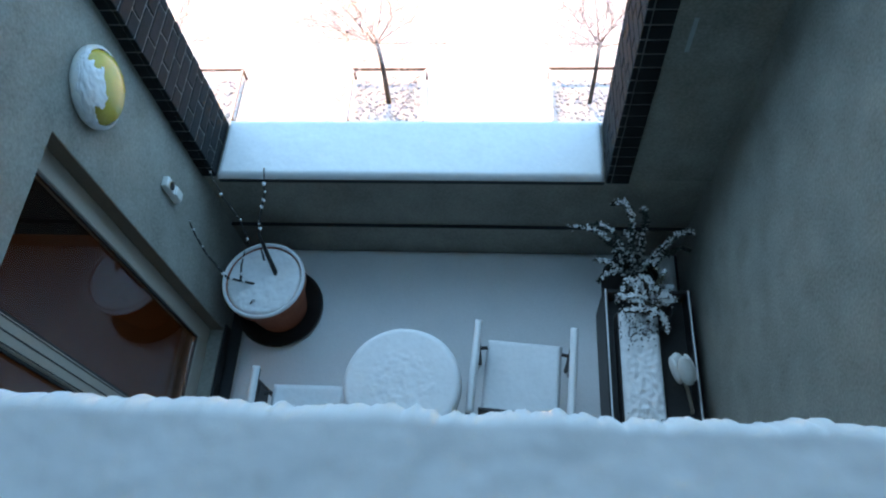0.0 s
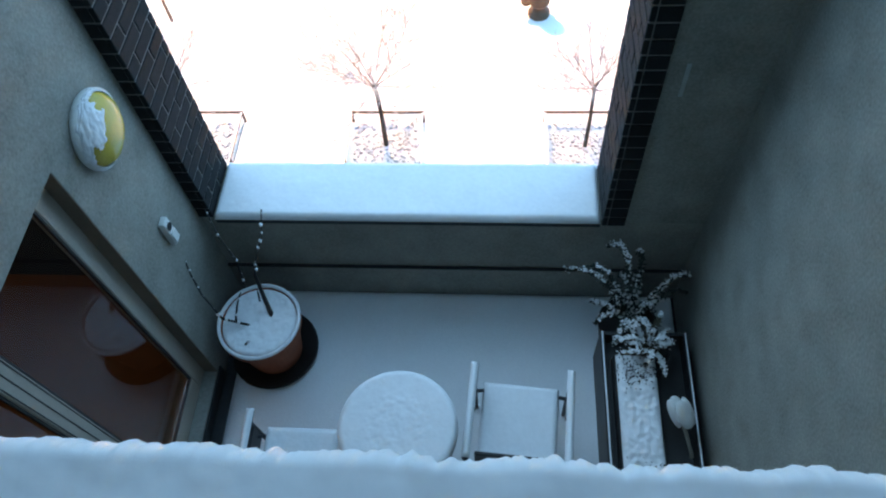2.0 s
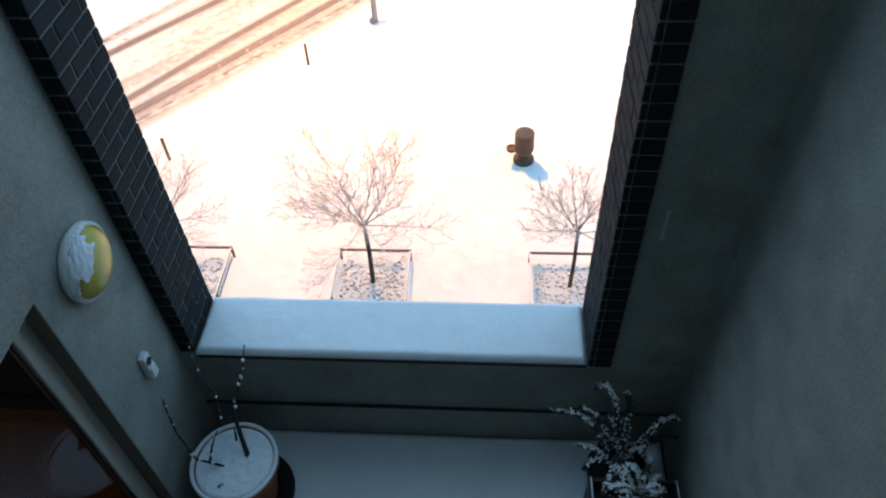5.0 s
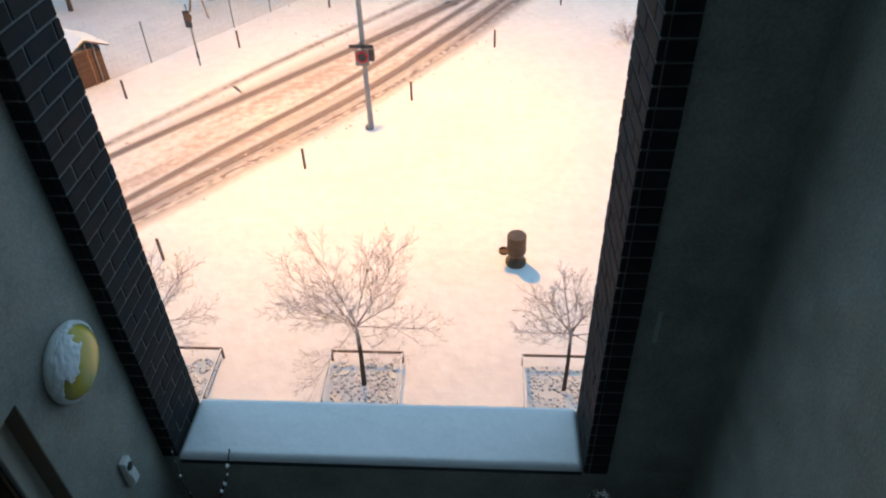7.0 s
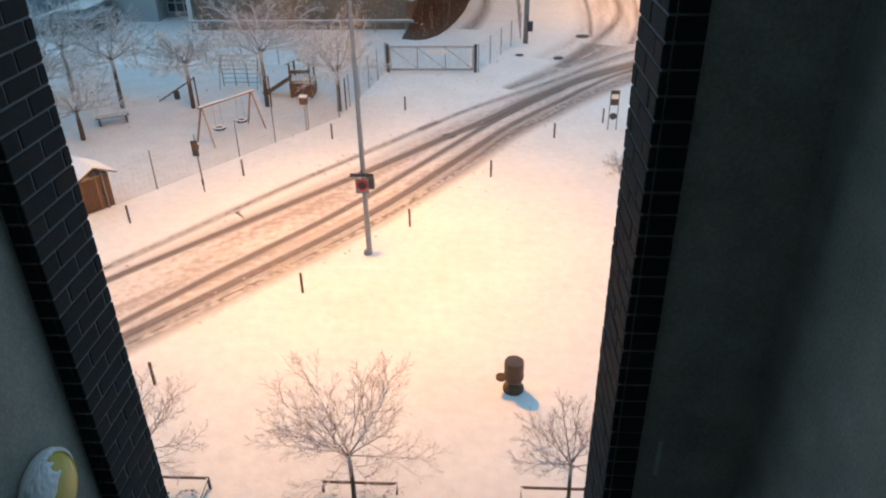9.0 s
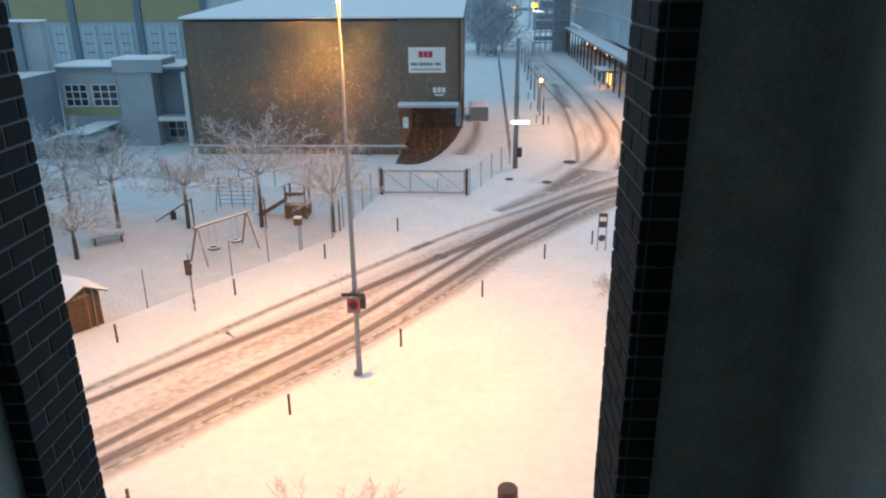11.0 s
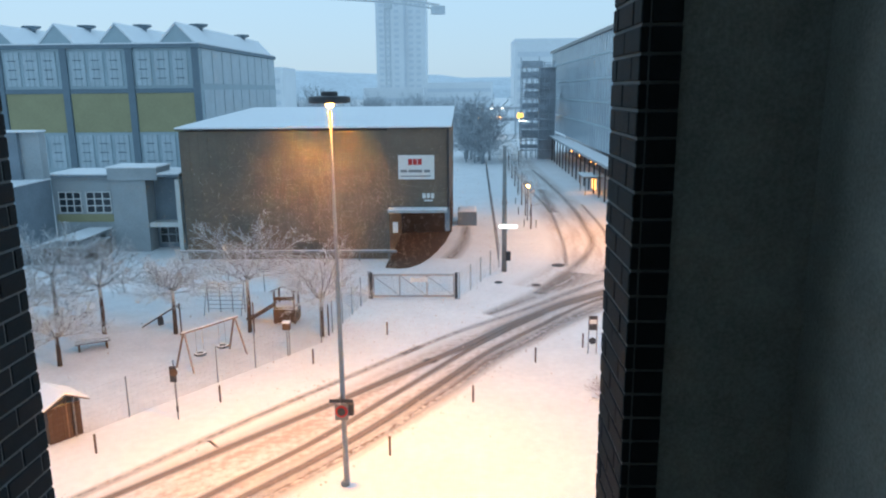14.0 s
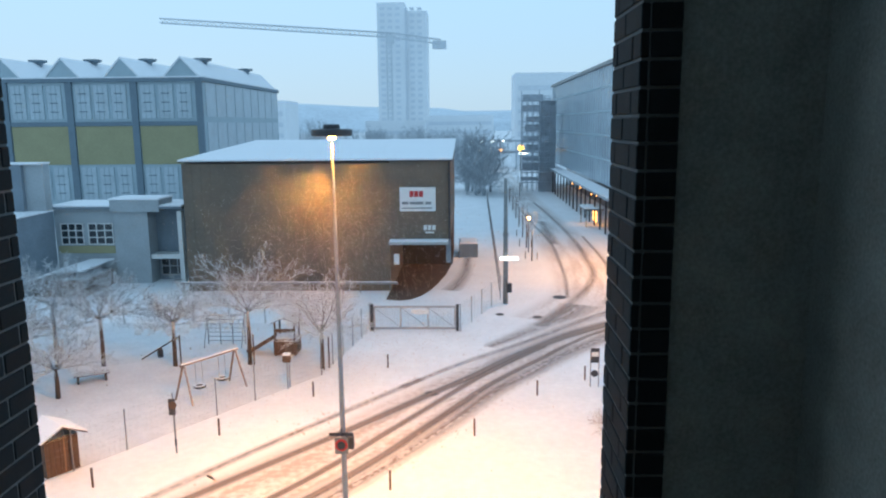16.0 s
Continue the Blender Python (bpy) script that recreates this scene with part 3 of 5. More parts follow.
bm = snow_slab(-0.52, 0.47, -0.04, 0.15, SILL + 0.004, 0.06, 0.0027, 0.002, 0.02, 9.0)
rim_rows = fluffy(bm)
sill_snow = solid("sill_snow", bm, M_SILL, "ragged fluffy snow along the window sill", "snow", smooth=True)
part("rim_flakes", flake_rim(*rim_rows), M_SILL, sill_snow, "loose flakes along the rim")["kind"] = "stuff"
bm = box(-1.6, -1.5, -2.6, -0.3, SILL - 1.0, EYE + 1.2)
box(1.5, 1.6, -2.6, -0.3, SILL - 1.0, EYE + 1.2, bm=bm)
box(-1.6, 1.6, -2.7, -2.6, SILL - 1.0, EYE + 1.2, bm=bm)
box(-1.6, 1.6, -2.7, -0.3, EYE + 1.2, EYE + 1.3, bm=bm)
box(-1.6, 1.6, -2.7, -0.3, SILL - 1.1, SILL - 1.0, bm=bm)
structure("wall_upper_room", bm, M_PLASTER, "plain walls of the upper room")
# Slab added out of view to keep sky light off the inner loggia.
SKY_BLOCK = structure("ceiling_loggia", box(XL - 0.3, XR + 0.3, -0.3, 1.0, TOP, TOP + 0.25), M_PLASTER, "unseen slab added over the inner loggia to cut sky light")
# the rest of the facade
structure("wall_facade_lower", box(-14, 14, YO - 0.35, YO, 0, F - 0.301), M_BRICK, "dark brick facade under the loggia")
structure("wall_facade_left", box(-14, XL - 0.301, YO - 0.35, YO, F - 0.3, TOP), M_BRICK, "dark brick facade beside the loggia")
structure("wall_facade_right", box(XR + 0.301, 14, YO - 0.35, YO, F - 0.3, TOP), M_BRICK, "dark brick facade beside the loggia")

# ---- street lamp ----
def street_lamp(x, y):
    t = thing("street_lamp", (x, y, 0), "tall grey street lamp with a flat round head and warm light", "street lamp")
    part("pole", tube([(0.06, 0, 0), (0.03, 0, 5), (0, 0, 13.4)], [0.105, 0.082, 0.04], 24), M_POLE, t)
    part("base_collar", lathe([(0, 0), (0.16, 0), (0.16, 0.1), (0.11, 0.16), (0, 0.16)], 16), M_STEEL, t)
    part("head", lathe([(0, 13.62), (0.6, 13.62), (0.66, 13.64), (0.67, 13.66), (0.67, 13.80), (0.64, 13.84), (0.27, 13.86), (0.27, 13.96), (0.24, 14.0), (0, 14.0)], 28), M_STEELD, t)
    part("lens", lathe([(0, 13.50), (0.1, 13.50), (0.13, 13.56), (0.13, 13.618), (0, 13.618)], 20), M_BULB, t, "glowing orange lens")
    s = part("sign_plate", box(-0.42, 0.42, -0.16, -0.13, 3.28, 3.40, 0.004), M_STEELD, t, "dark street name plates")
    part("sign_plate", box(-0.02, 0.02, -0.45, 0.35, 3.42, 3.54, 0.004), M_STEELD, t, "dark street name plates")
    sg = part("no_stopping_sign", disc_y(-0.0, -0.17, 2.95, 0.22, 0.02), M_RED, t, "round red prohibition sign")
    part("sign_face", disc_y(0, -0.186, 2.95, 0.15, 0.02), M_STEELD, sg)
    part("sign_board", box(-0.24, 0.24, -0.16, -0.15, 2.62, 3.22, 0.004), M_STEEL, t)
    part("junction_box", box(0.12, 0.42, -0.1, 0.1, 2.75, 3.2, 0.02), M_STEELD, t)
    return t


def disc_y(x, y, z, r, th, n=24):
    bm = lathe([(0, 0), (r, 0), (r, th), (0, th)], n)
    bm.transform(pose(x, y, z, 90))
    return bm


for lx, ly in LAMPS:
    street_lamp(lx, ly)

# flakes caught in the lamp's light, with its orange glow also in their colour
def flakes():
    rnd = random.Random(4)
    bm = bmesh.new()
    for _ in range(30000):
        z = 13.3 - 8.0 * rnd.random() ** 1.6
        r = (0.9 + 2.6 * min(1, (13.4 - z) / 4.0) ** 0.7) * abs(rnd.gauss(0, 0.75))
        a = rnd.uniform(0, 6.283)
        p = Vector((LAMP[0] + r * math.cos(a), LAMP[1] + r * math.sin(a), z))
        if (p - Vector((LAMP[0], LAMP[1], 13.5))).length < 1.5:
            continue
        s = (0.0035 + 0.007 * rnd.random() ** 3) * min(1.0, 0.45 + (13.4 - z) / 5) * (0.75 + 0.18 * r)
        vs = [bm.verts.new(p + Vector(o) * s) for o in ((1, 0, 0), (-0.5, 0.87, 0), (-0.5, -0.87, 0), (0, 0, 1.8), (0, 0, -1.8))]
        for i, j in ((0, 1), (1, 2), (2, 0)):
            bm.faces.new((vs[i], vs[j], vs[3]))
            bm.faces.new((vs[j], vs[i], vs[4]))
    return solid("snowflakes", bm, M_FLAKE, "falling snowflakes under the street lamp, its orange tinted into them", "snowflakes", "stuff")


flakes()


# ---- trees ----
def tree_mesh(seed, trunk_h, spread, height, lean=(0, 0), levels=4, first=7, r0=0.07, up=0.55, sides=5, thin=0.0045, fork=(7, 5, 3), stout=0.42, lift=0.12):
    """Limbs that fork into twigs; returns the trunk and the crown as two bmeshes."""
    rnd = random.Random(seed)
    trunk = tube([(0, 0, -0.05), (0.02, 0.01, trunk_h * 0.5), (0, 0, trunk_h * 1.02)], [r0 * 1.15, r0, r0 * 0.85], 10)
    crown = bmesh.new()

    def grow(p, d, length, r, level):
        pts, q, dd = [p], p.copy(), d.copy()
        k = (5, 4, 3, 2)[min(level, 3)]
        for i in range(k):
            dd = (dd + Vector((rnd.uniform(-1, 1), rnd.uniform(-1, 1), rnd.uniform(-0.6, 0.6) + lift)) * (0.10 if level == 0 else 0.16)).normalized()
            q = q + dd * (length / k)
            pts.append(q.copy())
        tube(pts, [max(thin * 0.7, r * (1 - 0.72 * i / k)) for i in range(k + 1)], sides if level < 2 else 3, crown)
        if level >= levels:
            return
        m = fork[min(level, 2)]
        roll = rnd.uniform(0, 6.28)
        for i in range(m):
            f = 0.22 + 0.76 * (i + rnd.random() * 0.7) / m
            s = min(k - 1, int(f * k))
            base = pts[s].lerp(pts[s + 1], min(1, f * k - s))
            run = (pts[s + 1] - pts[s]).normalized()
            u = run.cross(Vector((0.1, 0.2, 1))).normalized()
            roll += 2.4 + rnd.uniform(-0.5, 0.5)
            side = u * math.cos(roll) * 1.15 + run.cross(u) * math.sin(roll) * 0.8
            nd = (run * rnd.uniform(0.75, 1.1) + side * rnd.uniform(0.55, 0.9) + Vector((0, 0, lift * 0.5))).normalized()
            grow(base, nd, length * rnd.uniform(0.30, 0.52) * (1.25 - 0.6 * f), max(thin, r * 0.45), level + 1)

    for i in range(first):
        a = 2 * math.pi * (i + rnd.uniform(-0.3, 0.3)) / first
        steep = up * (0.15, 1.0, 0.5, 1.7, 0.0, 0.8)[i % 6] * rnd.uniform(0.8, 1.2)
        d = Vector((math.cos(a) + lean[0], math.sin(a) + lean[1], steep)).normalized()
        z = trunk_h * rnd.uniform(0.92, 1.02)
        f = min(1, steep / 1.6)
        grow(Vector((0, 0, z)), d, (spread * (1 - f) + height * f) * rnd.uniform(0.85, 1.08), r0 * stout, 0)
    return trunk, crown


def tree(at, seed, label, twig, **kw):
    t = thing("tree", (*at, 0), label, "tree", group="bare trees")
    a, b = tree_mesh(seed, **kw)
    part("trunk", a, M_BARK, t, smooth=True)
    part("crown", b, twig, t, smooth=True)
    return t


L_BED = "bare young tree with snow-dusted twigs in a stone bed"
tree((-2.84, 11.62), 3, L_BED, M_TWIG, trunk_h=2.15, spread=1.95, height=2.1, lean=(-0.12, 0), levels=3, first=14, r0=0.052, up=1.35, thin=0.0036, fork=(10, 7, 4), stout=0.31)
tree((2.03, 11.56), 8, L_BED, M_TWIG, trunk_h=2.1, spread=1.3, height=1.7, lean=(-0.12, 0), levels=3, first=11, r0=0.045, up=1.5, thin=0.0036, fork=(9, 6, 4), stout=0.38)
tree((-7.6, 11.6), 12, L_BED, M_TWIG, trunk_h=2.1, spread=1.7, height=1.7, lean=(0.1, 0), levels=3, first=11, r0=0.048, up=1.3, thin=0.0036, fork=(9, 6, 4), stout=0.38)
L_PLAY = "frost-covered bare tree in the snowy playground"
for i, (x, y, h, sp, hh, up) in enumerate(((-21.25, 35.7, 1.6, 2.6, 2.2, 0.8), (-21.4, 40.9, 3.0, 3.4, 3.2, 0.8), (-17.1, 40.9, 2.7, 2.2, 2.3, 0.9),
                                         (-12.73, 41.2, 3.3, 3.7, 3.7, 0.8), (-8.28, 40.5, 2.4, 2.6, 3.2, 1.0), (-26.0, 44.0, 2.9, 3.6, 3.4, 0.9), (-24.5, 38.0, 2.6, 3.0, 2.8, 0.9))):
    tree((x, y), 20 + i, L_PLAY, M_FROST, trunk_h=h, spread=sp, height=hh, levels=3, first=16, r0=0.115, up=up, thin=0.0085, fork=(10, 6, 4), stout=0.34, lift=0.05)


def tree_bed(x0):
    """A bed of stones with a low steel rail round it."""
    w, y0, y1, h = 1.8, 9.4, 12.4, 0.38
    t = thing("tree_bed", (x0, y0, 0), "stone-filled tree bed with a low brown rail and patchy snow", "tree bed", group="tree beds")
    part("soil", box(0.05, w - 0.05, 0.05, y1 - y0 - 0.05, -0.05, 0.03), M_SOIL, t)
    L = y1 - y0
    for a, b in (((0, 0, h), (w, 0, h)), ((0, L, h), (w, L, h)), ((0, 0.0, h), (0, L, h)), ((w, 0, h), (w, L, h))):
        part("rail", box(min(a[0], b[0]) - 0.025, max(a[0], b[0]) + 0.025, min(a[1], b[1]) - 0.025, max(a[1], b[1]) + 0.025, h - 0.05 + (0.003 if a[0] == b[0] else 0), h + (0.003 if a[0] == b[0] else 0), 0.004), M_RUST, t)
    for x in (0, w):
        for y in (0, L * 0.5, L):
            part("post", box(x - 0.024, x + 0.024, y - 0.024, y + 0.024, -0.02, h - 0.052), M_RUST, t)
    for x in (0, w):
        part("rail_snow", snow_slab(x - 0.024, x + 0.024, 0.03, L - 0.03, h + 0.004, 0.02, 0.03, 0.004, 0.02, x), M_SNOW, t)
    rnd = random.Random(int(x0 * 10))
    bm = bmesh.new()
    for _ in range(420):
        s = rnd.uniform(0.025, 0.06)
        b = bmesh.new()
        bmesh.ops.create_icosphere(b, subdivisions=1, radius=s)
        for v in b.verts:
            v.co *= rnd.uniform(0.7, 1.2)
        b.transform(pose(rnd.uniform(0.1, w - 0.1), rnd.uniform(0.1, L - 0.1), 0.03 + s * 0.3, rnd.uniform(0, 90), rnd.uniform(0, 90), 0))
        merge(bm, b)
    st = part("gravel", bm, M_STONE, t, "grey stones half under snow")
    st["kind"] = "stuff"
    return t


for x0 in (-8.38, -3.75, 1.07):
    tree_bed(x0)

# ---- bollards ----
def bollard():
    t = thing("bollard", (0, 0, 0), "thin dark steel bollard standing in the snow", "bollard", group="bollards along the road")
    part("post", lathe([(0.045, -0.05), (0.045, 0.80), (0.038, 0.83), (0, 0.835)], 12), M_RUST, t)
    part("snow_cap", lathe([(0, 0.836), (0.042, 0.836), (0.036, 0.855), (0, 0.865)], 12), M_SNOW, t)
    return t


b0 = bollard()
b0.matrix_world = pose(-9.52, 16.23, 0)
for i in range(1, 5):
    copy_thing(b0, pose(-9.55 + 3.33 * i, 16.23 + 5.02 * i, 0))
for p in ((-14.63, 26.31), (-11.24, 31.21), (-7.9, 36.06), (-4.47, 40.64), (-18.0, 21.3)):
    copy_thing(b0, pose(*p, 0))


# ---- litter bin ----
def litter_bin(x, y):
    t = thing("litter_bin", (x, y, 0), "brown steel litter bin with a round side tray", "litter bin")
    part("foot", lathe([(0, 0), (0.3, 0), (0.3, 0.1), (0.2, 0.16), (0.14, 0.32), (0, 0.32)], 24), M_RUST, t)
    part("drum", lathe([(0, 0.3), (0.2, 0.32), (0.275, 0.42), (0.275, 1.0), (0.265, 1.02), (0, 1.02)], 28), M_RUST, t)
    part("band", lathe([(0.276, 0.5), (0.288, 0.51), (0.288, 0.54), (0.276, 0.55)], 28), M_RUST, t)
    tr = part("ashtray", lathe([(0, 0.42), (0.13, 0.42), (0.15, 0.45), (0.15, 0.52), (0.13, 0.52), (0.12, 0.47), (0, 0.47)], 20, cx=-0.36, cy=-0.05), M_RUST, t)
    part("bracket", box(-0.27, -0.18, -0.08, -0.02, 0.44, 0.5), M_RUST, t)
    part("lid", lathe([(0, 1.021), (0.25, 1.021), (0.24, 1.03), (0, 1.035)], 20), M_STEELD, t)
    return t


litter_bin(1.0, 16.36)


# ---- hut ----
def hut():
    t = thing("wooden_hut", (-16.03, 28.03, 0), "small brown wooden hut with a snowy pitched roof", "hut", turn=54)
    w, d = 1.35, 1.3
    part("wall", box(-w, 0, 0, d, 0, 1.55), M_WOOD, t)
    for i in range(7):
        part("board", box(-w + i * 0.193, -w + i * 0.193 + 0.178, -0.024, -0.001, 0.02, 1.5), M_WOOD, t)
    part("roof", prism([(-w - 0.3, 1.56), (-w / 2, 2.06), (0.28, 1.56), (0.28, 1.5), (-w / 2, 2.0), (-w - 0.3, 1.5)], -0.3, d + 0.2), M_WOOD, t)
    part("roof_snow", prism([(-w - 0.3, 1.565), (-w / 2, 2.065), (0.27, 1.565), (0.26, 1.64), (-w / 2, 2.15), (-w - 0.28, 1.64)], -0.29, d + 0.19), M_SNOW, t)
    part("corner_post", box(-0.62, -0.56, -0.05, -0.025, 0, 1.8), M_WOODL, t)
    return t


hut()


# ---- fences and gate ----
def mesh_fence(name, a, b, height, gap, label, wire=0.14):
    a, b = Vector((*a, 0)), Vector((*b, 0))
    n = max(1, round((b - a).length / gap))
    d = (b - a) / n
    ang = math.degrees(math.atan2(d.y, d.x))
    t = thing(name, a, label, "fence", turn=ang)
    s = d.length
    post = tube([(0, 0, -0.05), (0, 0, height)], 0.03, 8)
    p0 = part("post", post, M_STEEL, t)
    for i in range(1, n + 1):
        p = new("post", p0.data)
        p.parent = t
        p.location = (i * s, 0, 0)
    bm = bmesh.new()
    L = s * n
    k = int(height / wire)
    r = 0.0022
    for i in range(k + 1):
        z = 0.05 + (height - 0.1) * i / k
        tube([(0, 0, z), (L, 0, z)], r, 3, bm)
    m = int(L / wire)
    for i in range(m + 1):
        tube([(L * i / m, 0, 0.03), (L * i / m, 0, height - 0.03)], r, 3, bm)
    w = part("wire_mesh", bm, M_STEEL, t, "thin wire mesh")
    return t


mesh_fence("playground_fence", (-18.8, 23.8), (-8.11, 39.35), 1.9, 2.36, "thin grey wire fence round the playground", 0.25)
mesh_fence("playground_fence", (-8.1, 39.35), (-6.5, 48.3), 2.0, 1.9, "thin grey wire fence round the playground", 0.2)
mesh_fence("yard_fence", (-0.3, 48.33), (2.85, 57.2), 1.9, 2.2, "grey wire fence beside the gate", 0.2)
mesh_fence("yard_fence", (2.85, 57.3), (4.0, 130), 2.0, 3.0, "long grey wire fence along the yard", 0.25)
mesh_fence("rear_fence", (-24.5, 50.2), (-6.6, 50.2), 1.5, 2.5, "grey wire fence behind the playground", 0.25)


def gate():
    t = thing("sliding_gate", (-6.35, 48.33, 0), "wide grey steel yard gate with diagonal braces", "gate")
    for x in (0, 5.85):
        part("gate_post", box(x - 0.1, x + 0.1, -0.1, 0.1, 0, 1.85, 0.01), M_STEELD, t)
    fr = box(0.12, 5.73, -0.04, 0.04, 1.64, 1.74)
    box(0.12, 5.73, -0.04, 0.04, 0.12, 0.24, bm=fr)
    for x in (0.12, 1.95, 3.8, 5.65):
        box(x, x + 0.08, -0.035, 0.035, 0.24, 1.64, bm=fr)
    part("gate_frame", fr, M_POLE, t)
    for x in (0.2, 2.03, 3.88):
        part("brace", tube([(x, -0.05, 1.62), (x + 1.75, -0.05, 0.26)], 0.025, 6), M_POLE, t)
    bar = None
    for i in range(46):
        x = 0.22 + i * 0.12
        if bar is None:
            bar = part("bar", box(-0.01, 0.01, -0.01, 0.01, 0.241, 1.639), M_STEEL, t)
            bar.location = (x, 0.045, 0)
        else:
            o = new("bar", bar.data)
            o.parent = t
            o.location = (x, 0.045, 0)
    part("sign", box(2.7, 3.9, -0.075, -0.06, 1.2, 1.5, 0.004), M_WHITE, t, "white notice board")
    return t


gate()


# ---- playground ----
def swing():
    t = thing("swing_set", (-13.4, 36.5, 0), "timber swing set with two tyre swings", "swing", turn=56)
    L = 3.2
    part("beam", tube([(-L / 2 - 0.2, 0, 2.0), (L / 2 + 0.2, 0, 2.0)], 0.08, 10), M_WOODL, t)
    for x in (-L / 2, L / 2):
        for y in (-0.75, 0.75):
            part("leg", tube([(x + (0.1 if x > 0 else -0.1), y, -0.05), (x, y * 0.06, 2.0)], 0.055, 8), M_WOODL, t)
    for x in (-0.72, 0.72):
        s = part("tyre_seat", torus(0.24, 0.085), M_RUBBER, t, "black tyre with snow")
        s.location = (x, 0, 0.62)
        for dx in (-0.22, 0.22):
            part("chain", tube([(x + dx, 0, 0.66), (x + dx * 0.9, 0, 1.95)], 0.012, 5), M_STEEL, t)
    return t


def torus(R, r, n=22, k=10):
    bm = bmesh.new()
    rings = [[bm.verts.new(((R + r * math.cos(2 * math.pi * j / k)) * math.cos(2 * math.pi * i / n),
                            (R + r * math.cos(2 * math.pi * j / k)) * math.sin(2 * math.pi * i / n), r * math.sin(2 * math.pi * j / k))) for j in range(k)] for i in range(n)]
    for i in range(n):
        for j in range(k):
            bm.faces.new((rings[i][j], rings[(i + 1) % n][j], rings[(i + 1) % n][(j + 1) % k], rings[i][(j + 1) % k]))
    return bm


swing()


def play_house():
    t = thing("play_tower", (-11.0, 43.4, 0), "brown wooden play tower with a slide", "play tower")
    for x in (-0.6, 0.6):
        for y in (-0.6, 0.6):
            part("post", tube([(x, y, -0.05), (x, y, 2.1)], 0.06, 8), M_WOOD, t)
    part("lower_wall", box(-0.66, 0.66, -0.68, -0.62, 0.08, 0.95, 0.01), M_WOOD, t)
    part("side_wall", box(-0.72, -0.665, -0.6, 0.6, 0.08, 0.95, 0.01), M_WOOD, t)
    part("side_wall", box(0.665, 0.72, -0.6, 0.6, 0.08, 0.95, 0.01), M_WOOD, t)
    part("deck", box(-0.6, 0.6, -0.6, 0.6, 0.98, 1.05), M_WOOD, t)
    part("rail", box(-0.66, 0.66, -0.66, -0.61, 1.5, 1.75, 0.01), M_WOOD, t)
    part("roof", prism([(-0.8, 2.1), (0, 2.45), (0.8, 2.1), (0.8, 2.05), (0, 2.4), (-0.8, 2.05)], -0.75, 0.75), M_WOOD, t)
    s = part("slide", prism([(-0.75, 1.05), (-2.2, 0.15), (-2.5, 0.15), (-2.5, 0.1), (-2.15, 0.1), (-0.75, 0.98)], -0.28, 0.28), M_STEEL, t, "steel slide chute")
    for y in (-0.3, 0.28):
        part("slide_rim", prism([(-0.7, 1.22), (-2.2, 0.32), (-2.5, 0.3), (-2.5, 0.12), (-2.2, 0.14), (-0.7, 1.05)], y, y + 0.03), M_WOOD, t)
    return t


play_house()


def climbing_frame():
    t = thing("climbing_frame", (-15.4, 45.2, 0), "steel climbing frame with rungs", "climbing frame")
    for x in (-1.2, -0.4, 0.4, 1.2):
        part("upright", tube([(x, 0, -0.05), (x, 0, 2.0)], 0.035, 6), M_STEEL, t)
    for i in range(7):
        part("rung", tube([(-1.2, 0, 0.25 + i * 0.28), (1.2, 0, 0.25 + i * 0.28)], 0.02, 5), M_STEEL, t)
    for x in (-1.2, 1.2):
        part("brace", tube([(x, -0.9, -0.05), (x, 0, 1.9)], 0.03, 6), M_STEEL, t)
    return t


climbing_frame()


def seesaw():
    t = thing("seesaw", (-18.7, 42.6, 0), "wooden seesaw tilted to one side under snow", "seesaw", turn=35)
    part("stand", box(-0.15, 0.15, -0.15, 0.15, -0.05, 0.5, 0.02), M_STEELD, t)
    part("plank", tube([(-1.1, 0, 0.08), (1.1, 0, 1.1)], 0.08, 8), M_WOOD, t)
    for s in (-1, 1):
        part("handle", tube([(s * 1.1, -0.15, 0.85 + s * 0.3 - 0.25), (s * 1.1, 0.15, 0.85 + s * 0.3 - 0.25)], 0.02, 6), M_STEELD, t)
    return t


seesaw()


def bench(at, turn):
    t = thing("picnic_bench", (*at, 0), "wooden slatted bench with snow on its slats", "bench", turn=turn)
    for i in range(5):
        part("slat", box(-0.9, 0.9, i * 0.17, i * 0.17 + 0.12, 0.42, 0.47), M_WOOD, t)
    for x in (-0.7, 0.7):
        part("leg", box(x - 0.05, x + 0.05, 0.05, 0.75, -0.03, 0.42), M_WOOD, t)
    return t


bench((-20.6, 38.0), 30)


# ---- signs and poles ----
def sign_post(at, label, turn=-30, h=2.5):
    t = thing("sign_post", (*at, 0), label, "sign")
    part("post", tube([(0, 0, -0.05), (0, 0, h)], 0.035, 8), M_STEEL, t)
    part("band", lathe([(0.037, 0.35), (0.05, 0.36), (0.05, 0.62), (0.037, 0.63)], 10), M_STEELD, t)
    part("sign_board", box(-0.2, 0.1, -0.046, -0.036, h - 0.75, h - 0.02, 0.003), M_STEELD, t, "dark sign board")
    sg = part("sign", disc_y(0, -0.05, h - 0.3, 0.17, 0.015), M_RUST, t, "round dull red sign")
    return t


sign_post((-12.5, 29.38), "grey post with a round red traffic sign")


